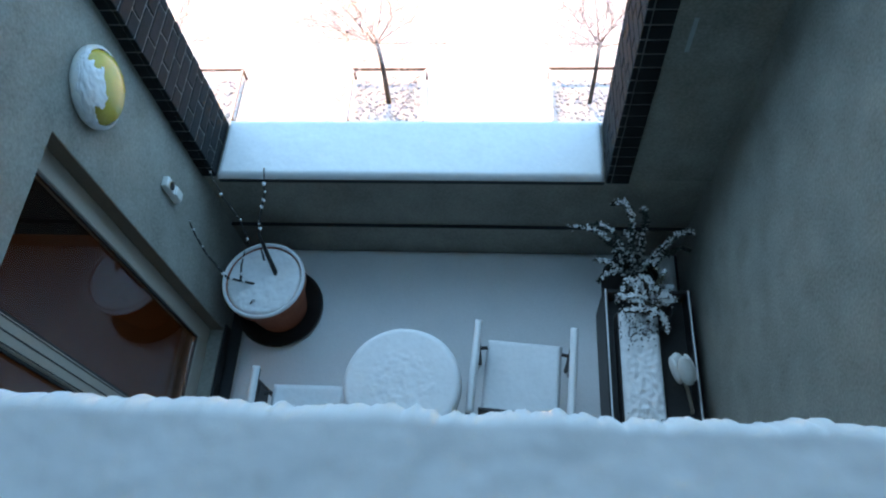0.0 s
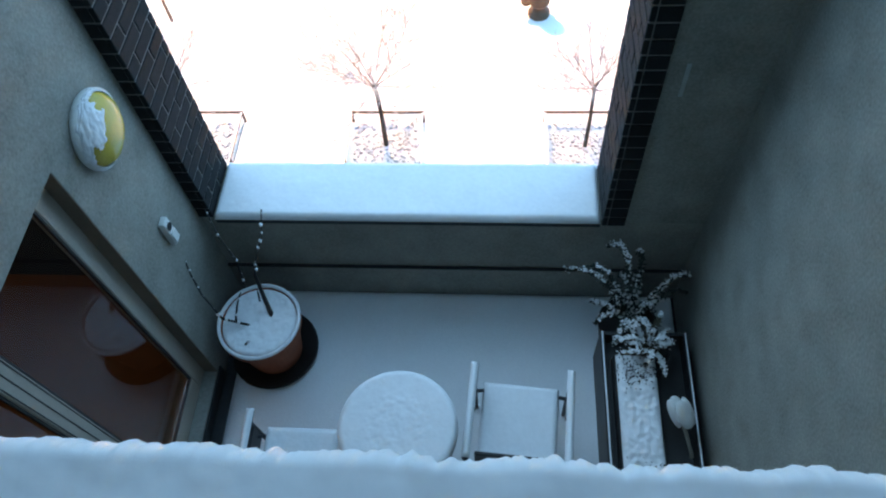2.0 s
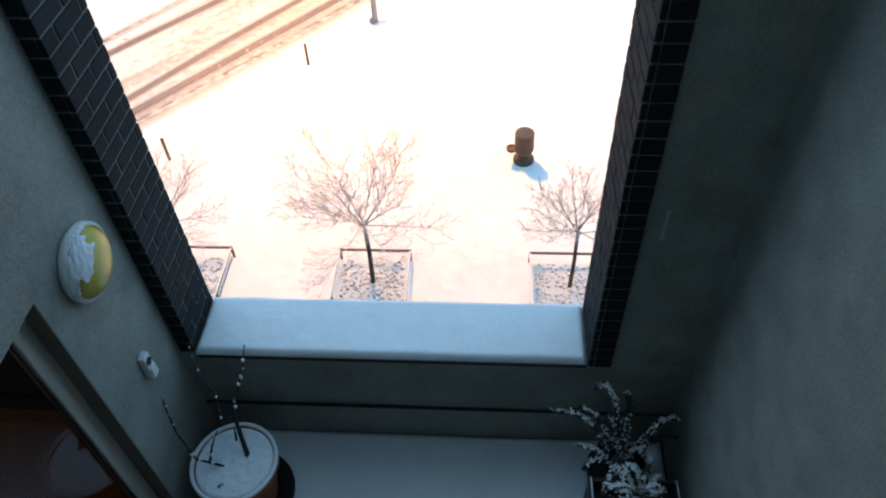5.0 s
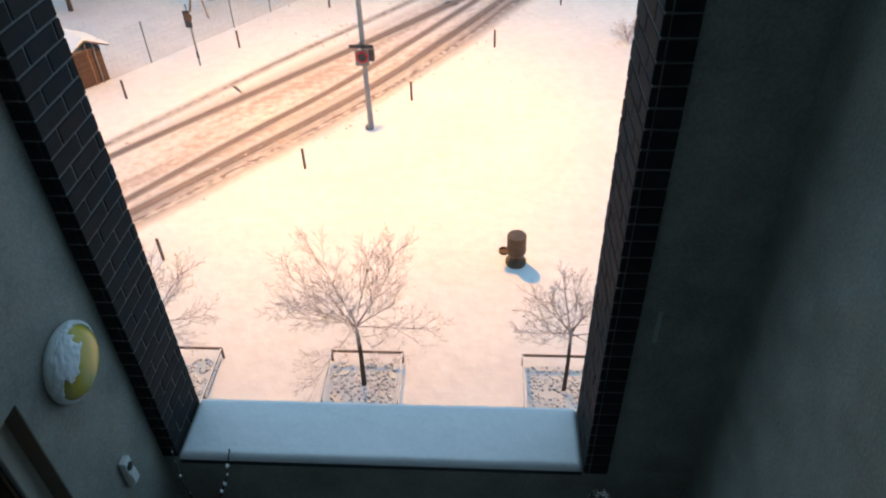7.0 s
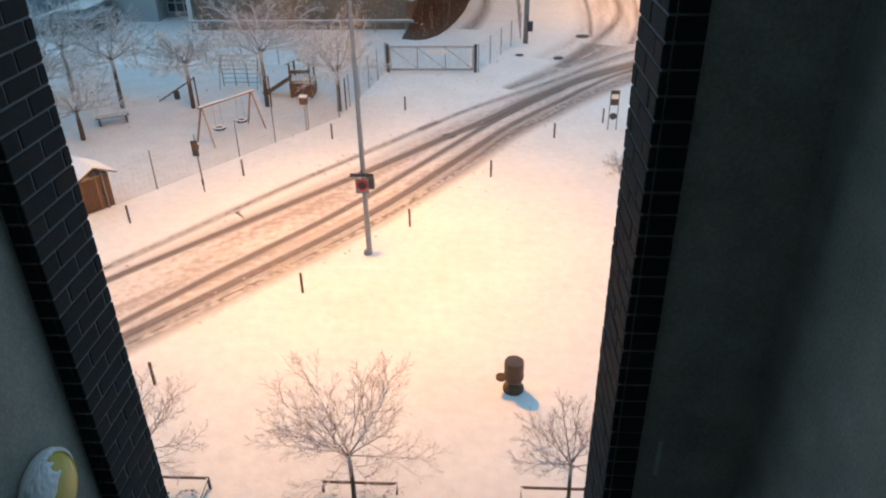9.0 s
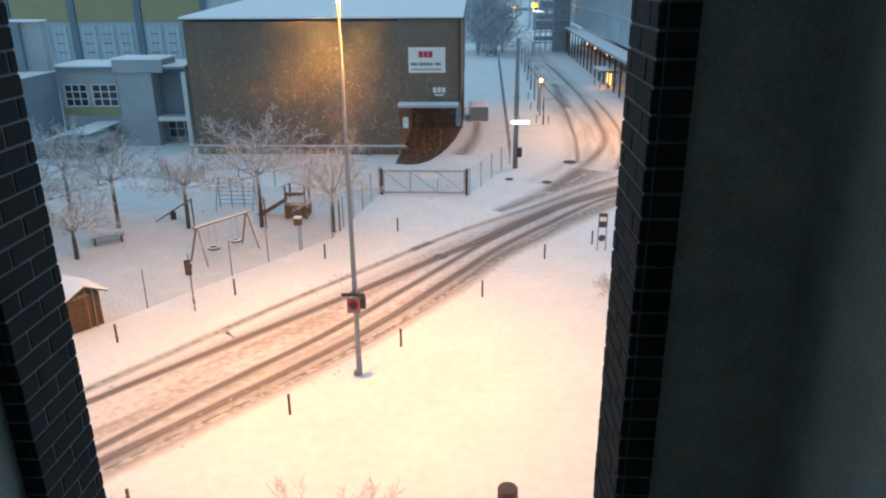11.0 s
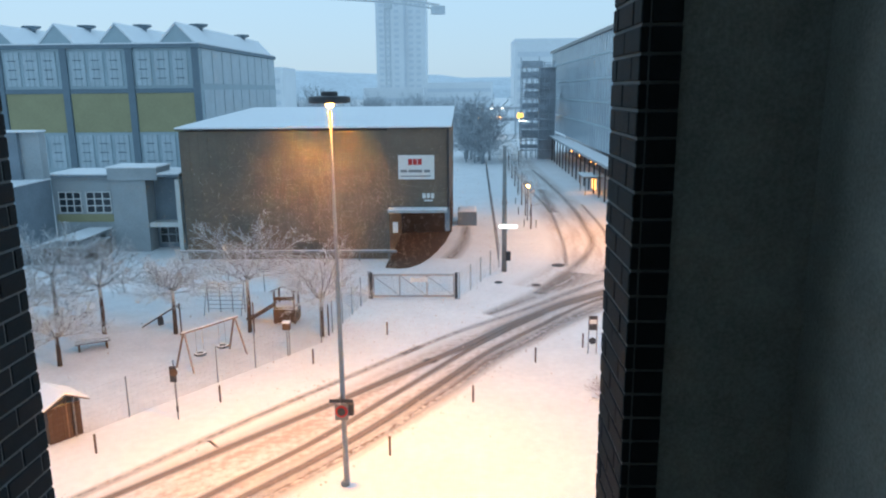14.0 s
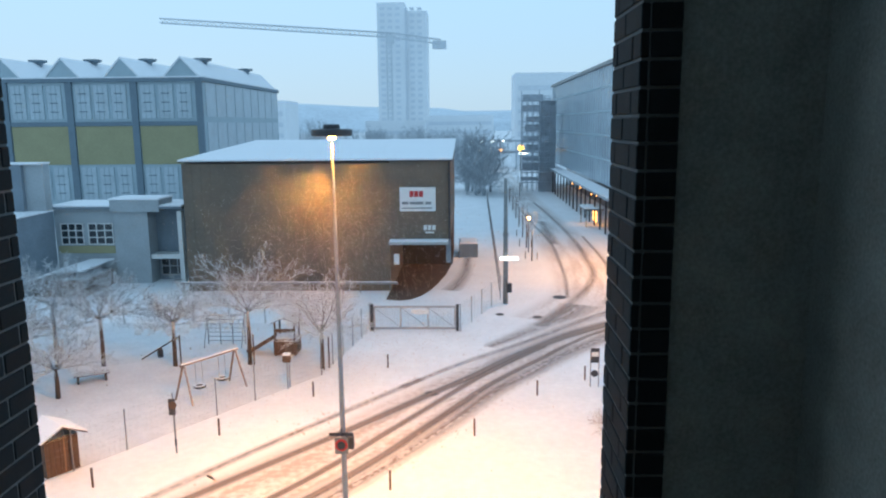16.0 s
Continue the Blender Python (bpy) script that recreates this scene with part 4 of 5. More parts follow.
def banner_stand(at):
    t = thing("banner_stand", (*at, 0), "slim two-legged information stand", "stand")
    for x in (-0.22, 0.22):
        part("leg", tube([(x, 0, -0.05), (x, 0, 2.15)], 0.03, 6), M_STEEL, t)
    part("board", box(-0.2, 0.2, -0.02, 0.02, 1.35, 2.15, 0.004), M_STEELD, t)
    part("panel", box(-0.18, 0.18, -0.026, -0.021, 1.7, 1.95), M_WHITE, t)
    part("round_plate", disc_y(0, 0.0, 0.75, 0.19, 0.02), M_STEELD, t)
    return t


banner_stand((6.94, 37.57))
b5 = copy_thing(b0, pose(6.6, 38.6, 0))


def tall_pole():
    t = thing("tram_pole", (3.19, 56.05, 0), "thick grey pole with a small lit sign", "pole")
    part("pole", tube([(0, 0, -0.05), (0, 0, 5.4), (-0.03, 0, 9.8)], [0.2, 0.17, 0.12], 14), M_STEEL, t, smooth=True)
    part("collar", lathe([(0.16, 5.3), (0.21, 5.32), (0.21, 5.6), (0.15, 5.62)], 14), M_STEEL, t)
    part("lit_sign", box(-0.42, 0.98, -0.26, -0.2, 3.5, 3.76, 0.01), M_TUBE, t, "glowing white sign")
    part("arm", box(-0.05, 0.05, -0.22, -0.1, 3.55, 3.7), M_STEEL, t)
    part("box", box(0.15, 0.5, -0.2, 0.2, 0.9, 1.6, 0.02), M_STEELD, t)
    return t


tall_pole()


def small_lamp(at, h):
    t = thing("path_lamp", (*at, 0), "slim street pole with a small warm lamp", "street lamp", group="street poles")
    part("pole", tube([(0, 0, -0.05), (0, 0, h)], 0.06, 8), M_STEELD, t)
    part("lantern", lathe([(0, h), (0.14, h + 0.02), (0.14, h + 0.3), (0, h + 0.36)], 12), M_BULB, t, "glowing lantern")
    return t


small_lamp((6.98, 79.0), 3.6)
L_YOUNG = "slender young street tree with bare twigs"
for i, (x, y) in enumerate(((6.9, 74.0), (7.0, 82), (7.2, 90), (7.4, 99), (7.6, 108), (7.8, 118), (8.0, 130), (10.5, 140))):
    t = thing("street_tree", (x, y, 0), L_YOUNG, "tree", group="street trees")
    a, c = tree_mesh(60 + i, 2.6, 1.1, 2.4, levels=2, first=7, r0=0.07, up=1.4)
    part("trunk", a, M_BARK, t)
    part("crown", c, M_FROST, t)
for x, y in ((6.3, 75), (7.5, 74.6), (6.3, 83), (7.6, 82.5), (6.5, 90.5), (7.8, 90.2)):
    copy_thing(b0, pose(x, y, 0))


def cover(at, r, label):
    return solid("manhole_cover", lathe([(0, 0), (r, 0), (r, 0.008), (r * 0.9, 0.012), (0, 0.012)], 24), M_STEELD, label, "manhole cover", at=(*at, 0.05))


cover((5.3, 51.7), 0.36, "dark round manhole cover free of snow")
cover((2.6, 52.5), 0.3, "dark round manhole cover free of snow")
# A dark patch on the street, drawn as another round cover.
cover((7.7, 57.9), 0.55, "dark round manhole cover free of snow")
t = thing("box_on_post", (-9.51, 37.2, 0), "small wooden box on a thin post by the fence", "post box")
part("post", tube([(0, 0, -0.05), (0, 0, 1.75)], 0.03, 8), M_STEEL, t)
part("box", box(-0.2, 0.2, -0.15, 0.15, 1.5, 1.9, 0.02), M_WOOD, t)
part("snow_cap", box(-0.22, 0.22, -0.17, 0.17, 1.902, 1.98, 0.03), M_SNOW, t)
for x, y in ((-17.0, 40.75), (-16.75, 40.9), (-8.15, 40.3), (-7.9, 40.6), (-21.15, 35.6), (-12.45, 41.1)):
    solid("tree_stake", tube([(0, 0, -0.05), (0, 0, 1.9)], 0.045, 8), M_WOOD, "brown wooden stake beside a young tree", "stake", at=(x, y, 0), group="tree stakes")
t = thing("bush", (6.45, 31.9, 0), "low bare bush with frosted brown twigs", "bush")
a, c = tree_mesh(91, 0.15, 0.9, 0.9, levels=2, first=16, r0=0.03, up=1.2, thin=0.006, fork=(7, 5, 3))
part("trunk", a, M_BARK, t)
part("crown", c, M_TWIG, t)


# ---- the large brown hall ----
def brown_hall():
    t = thing("brown_hall", (0, 0, 0), "windowless olive-brown clad hall with a snowy roof and loading dock", "hall")
    x0, x1, xd, y0, y1 = -23.6, -1.15, -6.25, 60.5, 84.0
    part("wall", box(x0, xd, y0, y1, -0.2, 10.85), M_HALL, t)
    part("wall_upper", box(xd + 0.002, x1, y0, y1, 4.45, 10.95), M_HALL, t)
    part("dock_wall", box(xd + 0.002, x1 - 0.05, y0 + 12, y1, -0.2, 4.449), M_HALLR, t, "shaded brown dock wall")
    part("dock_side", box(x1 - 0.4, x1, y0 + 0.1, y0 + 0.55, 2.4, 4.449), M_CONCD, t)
    for i in range(5):
        x = xd + 0.25 + i * 0.95
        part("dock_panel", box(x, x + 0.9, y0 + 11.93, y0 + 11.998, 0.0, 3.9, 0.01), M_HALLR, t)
    n = 22
    w = (xd - x0) / n
    m = None
    for i in range(n):
        if m is None:
            m = part("cladding_rib", box(0, 0.04, 0.036, 0.05, 0.2, 10.7), M_HALL, t)
            o = m
        else:
            o = new("cladding_rib", m.data)
            o.parent = t
        o.location = (x0 + i * w, y0 - 0.051, 0)
    part("eave", box(x0 - 0.15, x1 + 0.15, y0 - 0.2, y0 + 0.1, 10.95, 11.05), M_STEELD, t)
    bm = bmesh.new()
    v = [bm.verts.new(p) for p in ((x0 - 0.2, y0 - 0.25, 11.06), (x1 + 0.2, y0 - 0.25, 11.06), (x1 + 0.2, y1, 12.15), (x0 - 0.2, y1, 12.15),
                                   (x0 - 0.2, y0 - 0.25, 11.2), (x1 + 0.2, y0 - 0.25, 11.2), (x1 + 0.2, y1, 12.3), (x0 - 0.2, y1, 12.3))]
    for q in ((0, 1, 2, 3), (4, 5, 6, 7), (0, 1, 5, 4), (1, 2, 6, 5), (2, 3, 7, 6), (3, 0, 4, 7)):
        bm.faces.new([v[i] for i in q])
    part("roof", bm, M_SNOW, t, "snow-covered roof")
    bm = bmesh.new()
    v = [bm.verts.new(p) for p in ((x1, y0 + 0.2, 10.95), (x1, y1, 10.95), (x1, y1, 12.14), (x0, y0 + 0.2, 10.9), (x0, y1, 10.9), (x0, y1, 12.14))]
    bm.faces.new(v[:3])
    bm.faces.new(v[3:])
    bm.faces.new((v[2], v[5], v[4], v[1]))
    part("gable", bm, M_HALL, t)
    part("canopy", box(xd, x1 - 0.2, y0 - 1.2, y0 - 0.01, 4.15, 4.35), M_CONC, t, "canopy over the dock")
    part("canopy_snow", box(xd, x1 - 0.2, y0 - 1.2, y0 - 0.01, 4.352, 4.46, 0.03), M_SNOW, t)
    s = part("sign_board", box(-5.38, -2.39, y0 - 0.14, y0 - 0.06, 6.8, 8.8, 0.01), M_WHITE, t, "white company sign board")
    for x, w in ((-4.55, 0.34), (-4.16, 0.34), (-3.77, 0.34)):
        part("red_mark", box(x, x + w, y0 - 0.15, y0 - 0.141, 8.0, 8.5), M_RED, s, "red logo block")
    for x, w in ((-5.2, 0.55), (-4.55, 1.15), (-3.25, 0.5)):
        part("text_bar", box(x, x + w, y0 - 0.15, y0 - 0.141, 7.38, 7.6), M_GREYBAR, s)
    part("text_bar", box(-5.2, -2.7, y0 - 0.15, y0 - 0.141, 7.02, 7.12), M_GREYBAR, s)
    for i in range(3):
        part("number_bar", box(-3.42 + i * 0.36, -3.14 + i * 0.36, y0 - 0.08, y0 - 0.05, 5.2, 5.62), M_WHITE, t)
    part("number_bar", box(-3.3, -2.55, y0 - 0.08, y0 - 0.05, 4.95, 5.08), M_WHITE, t)
    bm = bmesh.new()
    bm.faces.new([bm.verts.new((*q, 0.012)) for q in ((xd - 0.1, 57.3), (-5.2, 56.9), (-4.4, 57.2), (-3.6, 58.4), (-2.9, 60.6), (-2.3, 63.5), (-1.7, 67.5), (-1.3, 72.4), (xd + 0.01, 72.4))])
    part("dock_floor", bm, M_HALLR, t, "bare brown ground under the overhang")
    part("downpipe", tube([(x1 - 0.1, y0 - 0.12, 4.5), (x1 - 0.1, y0 - 0.12, 10.9)], 0.08, 8), M_STEELD, t)
    part("dock_box", box(xd + 0.3, xd + 0.75, y0 - 0.25, y0 - 0.02, 2.3, 3.2, 0.02), M_WHITE, t)
    return t


brown_hall()
t = thing("skip_container", (0.4, 76.0, 0), "grey steel container with snow on top beside the hall", "container")
part("shell", box(-1.0, 1.0, 0, 3.4, 0.0, 1.45, 0.04), M_CONCD, t)
part("snow", snow_slab(-0.98, 0.98, 0.02, 3.38, 1.452, 0.12, 0.12, 0.02, 0.1, 3.0), M_SNOW, t, "thick snow", True)
for k in range(4):
    part("rib", box(-0.95 + k * 0.6, -0.85 + k * 0.6, -0.05, -0.001, 0.1, 1.35), M_CONCD, t)
yard = solid("yard_grey_patch", strip(((-1.2, 60.5), (-0.5, 64), (0.1, 69), (0.3, 75.5)), (1.3, 0.7), 0.007), M_TRACK_PALE, "grey patch on the yard beside the hall", "slush", "structure")
g = thing("guard_rail", (-24, 59.6, 0), "long grey guard rail with snow on it", "guard rail")
part("rail", box(0, 18.4, -0.05, 0.05, 0.75, 0.95, 0.01), M_STEEL, g)
part("rail_snow", snow_slab(0, 18.4, -0.05, 0.05, 0.953, 0.05, 0.1, 0.01, 0.03, 1), M_SNOW, g)
for i in range(8):
    part("post", box(0.2 + i * 2.5, 0.3 + i * 2.5, 0.051, 0.12, -0.05, 0.9), M_STEEL, g)


# ---- pale annex and grey block ----
def window_unit(parent, x, y, z, w, h, nx, nz, frame_mat, glass_mat):
    f = 0.09
    wn_ = part("window", box(x, x + w, y - 0.03, y + 0.0, z, z + h), glass_mat, parent)
    for i in range(nx + 1):
        xx = x + (w - f) * i / nx
        part("frame_bar", box(xx, xx + f, y - 0.08, y - 0.031, z, z + h), frame_mat, wn_)
    for j in range(nz + 1):
        zz = z + (h - f) * j / nz
        part("frame_bar", box(x, x + w, y - 0.075, y - 0.032, zz, zz + f), frame_mat, wn_)
    return wn_


def annex():
    t = thing("pale_annex", (0, 0, 0), "pale two-storey annex with white window frames and a snowy flat roof", "building")
    part("wall", box(-36.8, -28.2, 64, 68.3, -0.2, 6.75), M_CONC, t)
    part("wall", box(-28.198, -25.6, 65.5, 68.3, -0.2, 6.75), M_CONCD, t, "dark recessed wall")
    part("pier", box(-31.3, -28.2, 63.7, 63.998, -0.2, 6.55), M_CONC, t)
    part("pillar", box(-25.6, -25.2, 63.8, 64.3, -0.2, 6.5), M_WHITE, t)
    part("balcony_slab", box(-28.2, -25.601, 63.9, 65.49, 2.2, 2.6), M_WHITE, t)
    part("eave", box(-37, -25, 63.5, 68.5, 6.76, 6.95), M_CONCD, t)
    part("roof_snow", box(-37, -25, 63.5, 68.5, 6.952, 7.1, 0.03), M_SNOW, t)
    p = part("roof_box", box(-31.4, -27.0, 63.4, 66.5, 6.5, 7.55), M_CONC, t)
    part("box_snow", box(-31.5, -26.9, 63.3, 66.6, 7.552, 7.7, 0.03), M_SNOW, p)
    window_unit(t, -36.3, 63.99, 3.5, 2.1, 1.95, 3, 3, M_WHITE, M_GLASSD)
    window_unit(t, -33.8, 63.99, 3.5, 2.3, 1.95, 3, 3, M_WHITE, M_GLASSD)
    part("panel_band", box(-36.6, -31.4, 63.95, 63.995, 2.7, 3.4), M_OCHRE, t)
    window_unit(t, -28.0, 65.49, 0.4, 2.3, 1.7, 3, 2, M_CONC, M_GLASSD)
    sh = part("lean_to_roof", prism([(-37.0, 1.2), (-33.5, 2.3), (-31.5, 2.3), (-31.5, 2.2), (-33.5, 2.2), (-37.0, 1.1)], 58, 63.6), M_SNOW, t)
    part("lean_to_wall", box(-36.0, -31.6, 58.5, 63.5, -0.2, 1.4), M_WOOD, t)
    return t


annex()


def grey_block():
    t = thing("grey_block", (0, 0, 0), "grey stepped concrete block with snow on its ledges", "building")
    part("wall", box(-46, -36.5, 58, 63.4, -0.2, 6.6), M_CONCD, t)
    part("ledge_snow", box(-46, -36.4, 57.9, 63.4, 6.602, 6.75, 0.03), M_SNOW, t)
    part("upper_wall", box(-46, -38.2, 62, 63.4, 6.75, 10.8), M_CONCD, t)
    part("upper_pier", box(-38.2, -36.5, 62.4, 63.4, 6.75, 10.8), M_CONC, t)
    part("roof_snow", box(-46, -36.4, 61.9, 63.5, 10.802, 10.95, 0.03), M_SNOW, t)
    return t


grey_block()


# ---- the hall with gables ----
def glass_hall():
    t = thing("factory_hall", (0, 0, 0), "large old factory hall with glazed bands, ochre panels and snowy gables", "hall")
    x1, x0, y0, y1, zt = -35.4, -71.2, 100.0, 140.0, 19.9
    part("wall", box(x0, x1, y0, y1, -0.2, zt), M_PANEL, t)
    part("eave", box(x0 - 0.2, x1 + 0.3, y0 - 0.4, y1 + 0.2, zt + 0.002, zt + 0.5), M_PANELD, t)
    bay = 8.95
    for i in range(4):
        xr = x1 - i * bay
        part("column", box(xr - 0.9, xr, y0 - 0.3, y0 - 0.002, 0, zt), M_PANELD, t)
        part("ochre_panel", box(xr - bay + 0.1, xr - 0.95, y0 - 0.12, y0 - 0.003, 8.8, 14.0), M_OCHRE, t)
        part("band", box(xr - bay + 0.001, xr - 0.901, y0 - 0.2, y0 - 0.004, 14.02, 14.6), M_PANELD, t)
        for k in range(3):
            w = (bay - 1.5) / 3
            for z0, hh in ((15.0, 4.5), (3.9, 4.5)):
                gl = part("glazing", box(xr - bay + 0.3 + k * w, xr - bay + 0.3 + k * w + w - 0.35, y0 - 0.1, y0 - 0.005, z0, z0 + hh), M_GLZ, t)
                xx = xr - bay + 0.3 + k * w
                for j in range(3):
                    part("glazing_bar", box(xx + 0.5, xx + w - 0.85, y0 - 0.16, y0 - 0.101, z0 + 0.9 + j * 1.2, z0 + 1.02 + j * 1.2), M_PANELD, gl)
                for j in range(4):
                    part("glazing_bar", box(xx + j * (w - 0.45) / 3, xx + j * (w - 0.45) / 3 + 0.1, y0 - 0.15, y0 - 0.102, z0, z0 + hh), M_PANEL, gl)
    for i in range(9):
        y = y0 + 1 + i * 4.3
        for z0 in (4.5, 9.8, 15.2):
            part("side_glazing", box(x1 + 0.003, x1 + 0.08, y, y + 3.9, z0, z0 + 4.6), M_GLZ, t)
    for i in range(5):
        xr = x1 - 0.4 - i * 8.2
        part("gable", prism([(xr - 4.9, zt + 0.5), (xr - 2.45, zt + 3.1), (xr, zt + 0.5)], y0 + 0.2, y0 + 0.5), M_PANEL, t)
        part("gable_roof", prism([(xr - 5.2, zt + 0.52), (xr - 2.45, zt + 3.35), (xr + 0.3, zt + 0.52), (xr, zt + 0.5), (xr - 2.45, zt + 3.1), (xr - 4.9, zt + 0.5)], y0, y1), M_SNOW, t)
        for yv in (y0 + 9, y0 + 30):
            part("roof_vent", lathe([(0.55, zt + 2.2), (0.55, zt + 3.2), (1.25, zt + 3.5), (1.3, zt + 3.75), (0, zt + 3.85)], 14, cx=xr - 2.45, cy=yv), M_PANELD, t)
    part("flat_roof_snow", box(x0, x1 + 0.2, y0 - 0.3, y1, zt + 0.503, zt + 0.7), M_SNOW, t)
    return t


glass_hall()


# ---- distance ----
def tower():
    t = thing("tower_block", (-33, 400, 0), "high-rise tower with haze put into its pale colour", "tower")
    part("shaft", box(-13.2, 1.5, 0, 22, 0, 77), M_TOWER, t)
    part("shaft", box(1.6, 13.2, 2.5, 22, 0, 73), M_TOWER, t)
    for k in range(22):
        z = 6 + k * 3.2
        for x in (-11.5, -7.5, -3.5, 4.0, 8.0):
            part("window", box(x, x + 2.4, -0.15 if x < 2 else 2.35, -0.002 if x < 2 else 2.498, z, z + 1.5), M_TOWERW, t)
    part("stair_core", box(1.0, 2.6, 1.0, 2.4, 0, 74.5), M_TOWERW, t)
    return t


tower()


def lattice(a, b, w, n, bm):
    a, b = Vector(a), Vector(b)
    d = (b - a).normalized()
    u = d.cross(Vector((0, 1, 0))).normalized() * w
    v = Vector((0, 1, 0)) * w
    cs = (u + v, u - v, -u - v, -u + v)
    for c in cs:
        tube([a + c, b + c], 0.28, 4, bm)
    for i in range(n):
        p, q = a.lerp(b, i / n), a.lerp(b, (i + 1) / n)
        for j in range(4):
            tube([p + cs[j], q + cs[(j + 1) % 4]], 0.14, 3, bm)


t = thing("tower_crane", (-38, 380, 0), "tall tower crane with a long jib, paled as if by haze", "crane")
bm = bmesh.new()
lattice((0, 0, 0), (0, 0, 59), 1.2, 26, bm)
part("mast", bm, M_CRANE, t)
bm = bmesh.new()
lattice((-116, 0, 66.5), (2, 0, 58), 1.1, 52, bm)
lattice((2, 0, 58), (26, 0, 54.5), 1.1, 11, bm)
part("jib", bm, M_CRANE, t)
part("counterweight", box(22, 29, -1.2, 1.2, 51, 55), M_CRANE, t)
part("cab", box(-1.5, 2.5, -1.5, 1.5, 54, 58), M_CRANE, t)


def far_wood(x0, x1, y, h, n, seed, name="far_wood", label="distant snowy trees with haze mixed into their colour"):
    rnd = random.Random(seed)
    bm = bmesh.new()
    shapes = []
    for k in range(3):
        a, c = tree_mesh(seed * 10 + k, 1.4, 3.4, 7.0, levels=2, first=9, r0=0.16, up=3.2, thin=0.035, sides=4, fork=(8, 4, 3))
        merge(c, a)
        me = bpy.data.meshes.new("shape")
        c.to_mesh(me)
        c.free()
        shapes.append(me)
    for i in range(n):
        b = bmesh.new()
        b.from_mesh(rnd.choice(shapes))
        s = h / 8.5 * rnd.uniform(0.65, 1.1)
        b.transform(Matrix.Translation((rnd.uniform(x0, x1), y + rnd.uniform(-8, 8), 0)) @ pose(0, 0, 0, 0, 0, rnd.uniform(0, 360)) @ Matrix.Diagonal((s, s, s, 1)))
        merge(bm, b)
    for me in shapes:
        bpy.data.meshes.remove(me)
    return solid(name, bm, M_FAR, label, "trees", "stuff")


far_wood(-2.5, 5.5, 150, 11.5, 13, 1)
far_wood(-62, -2, 300, 11, 34, 2)
far_wood(-110, -60, 330, 16, 16, 3)
for i, (x, y, h, w, r) in enumerate(((-500, 1500, 75, 700, 300), (200, 1700, 60, 900, 350), (800, 1500, 65, 600, 300))):
    bm = bmesh.new()
    bmesh.ops.create_icosphere(bm, subdivisions=4, radius=1)
    for v in bm.verts:
        v.co += v.co.normalized() * 0.12 * noise.noise(v.co * 3 + Vector((i, 0, 0)))
        v.co = Vector((v.co.x * w, v.co.y * r, v.co.z * h))
    solid("hill", bm, M_HILL, "wooded hill with the haze in its pale colour", "hill", at=(x, y, -20), smooth=True)
# Walls and window bands take the tower's hazed colours.
for x, y, w, d, h in ((-78, 260, 30, 20, 22), (-30, 320, 26, 20, 15), (-2, 330, 30, 15, 17), (28, 250, 22, 20, 30)):
    t = thing("far_building", (x, y, 0), "flat-roofed building far down the street, paled as if by haze", "building", group="far buildings")
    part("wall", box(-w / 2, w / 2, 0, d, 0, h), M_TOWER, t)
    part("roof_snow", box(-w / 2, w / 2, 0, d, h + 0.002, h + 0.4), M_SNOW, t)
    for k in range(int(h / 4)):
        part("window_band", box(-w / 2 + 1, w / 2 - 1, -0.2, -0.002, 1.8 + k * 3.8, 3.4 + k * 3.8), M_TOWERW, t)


# ---- glazed building with arcade ----
def glazed_building():
    t = thing("glazed_building", (0, 0, 0), "long glazed office building with a lit arcade", "building")
    x, y0, y1, z0, zt = 20.0, 70.0, 170.0, 5.2, 21.8
    part("body", box(x, x + 25, y0, y1, z0, zt), M_GLASSB, t)
    part("roof_edge", box(x - 0.4, x + 25, y0 - 0.3, y1 + 0.3, zt + 0.002, zt + 0.5), M_STEEL, t)
    for k in range(1, 5):
        part("floor_band", box(x - 0.12, x - 0.002, y0, y1, z0 + k * 3.4, z0 + k * 3.4 + 0.25), M_PANEL, t)
    m = None
    for i in range(50):
        if m is None:
            m = part("mullion", box(-0.06, -0.003, 0, 0.08, z0, zt), M_PANEL, t)
            o = m
        else:
            o = new("mullion", m.data)
            o.parent = t
        o.location = (x, y0 + i * 2.0, 0)
    part("canopy", box(x - 2.5, x - 0.001, y0, y1, 4.4, 4.7), M_CONC, t)
    part("canopy_snow", box(x - 2.5, x - 0.13, y0, y1, 4.702, 4.85), M_SNOW, t)
    part("arcade_wall", box(x + 3.5, x + 4, y0, y1, 0, z0 - 0.002), M_GLASSD, t)
    for i in range(25):
        part("column", tube([(x - 2.2, y0 + 2 + i * 4.0, 0), (x - 2.2, y0 + 2 + i * 4.0, 4.4)], 0.11, 8), M_STEELD, t)
    rnd = random.Random(5)
    for i in range(34):
        y = y0 + 10 + i * 2.4 + rnd.uniform(0, 1.4)
        z = rnd.uniform(0.5, 1.7)
        part("lit_window", box(x + 3.4, x + 3.498, y, y + rnd.uniform(0.3, 1.0), z, z + rnd.uniform(0.2, 0.7)), M_WARM, t, "warm lit shop window")
    return t


glazed_building()
t = thing("bus_shelter", (17.4, 100.5, 0), "small lit shelter with a snowy flat roof", "shelter")
part("roof", box(-1.3, 1.3, -2.5, 2.5, 2.3, 2.45), M_STEEL, t)
part("roof_snow", box(-1.3, 1.3, -2.5, 2.5, 2.452, 2.6, 0.03), M_SNOW, t)
for y in (-2.2, 2.2):
    for x in (-1.0, 1.0):
        part("post", box(x - 0.05, x + 0.05, y - 0.05, y + 0.05, -0.02, 2.3), M_STEEL, t)
part("lit_panel", box(0.5, 0.56, -1.5, 1.5, 0.5, 2.0), M_WARM, t)


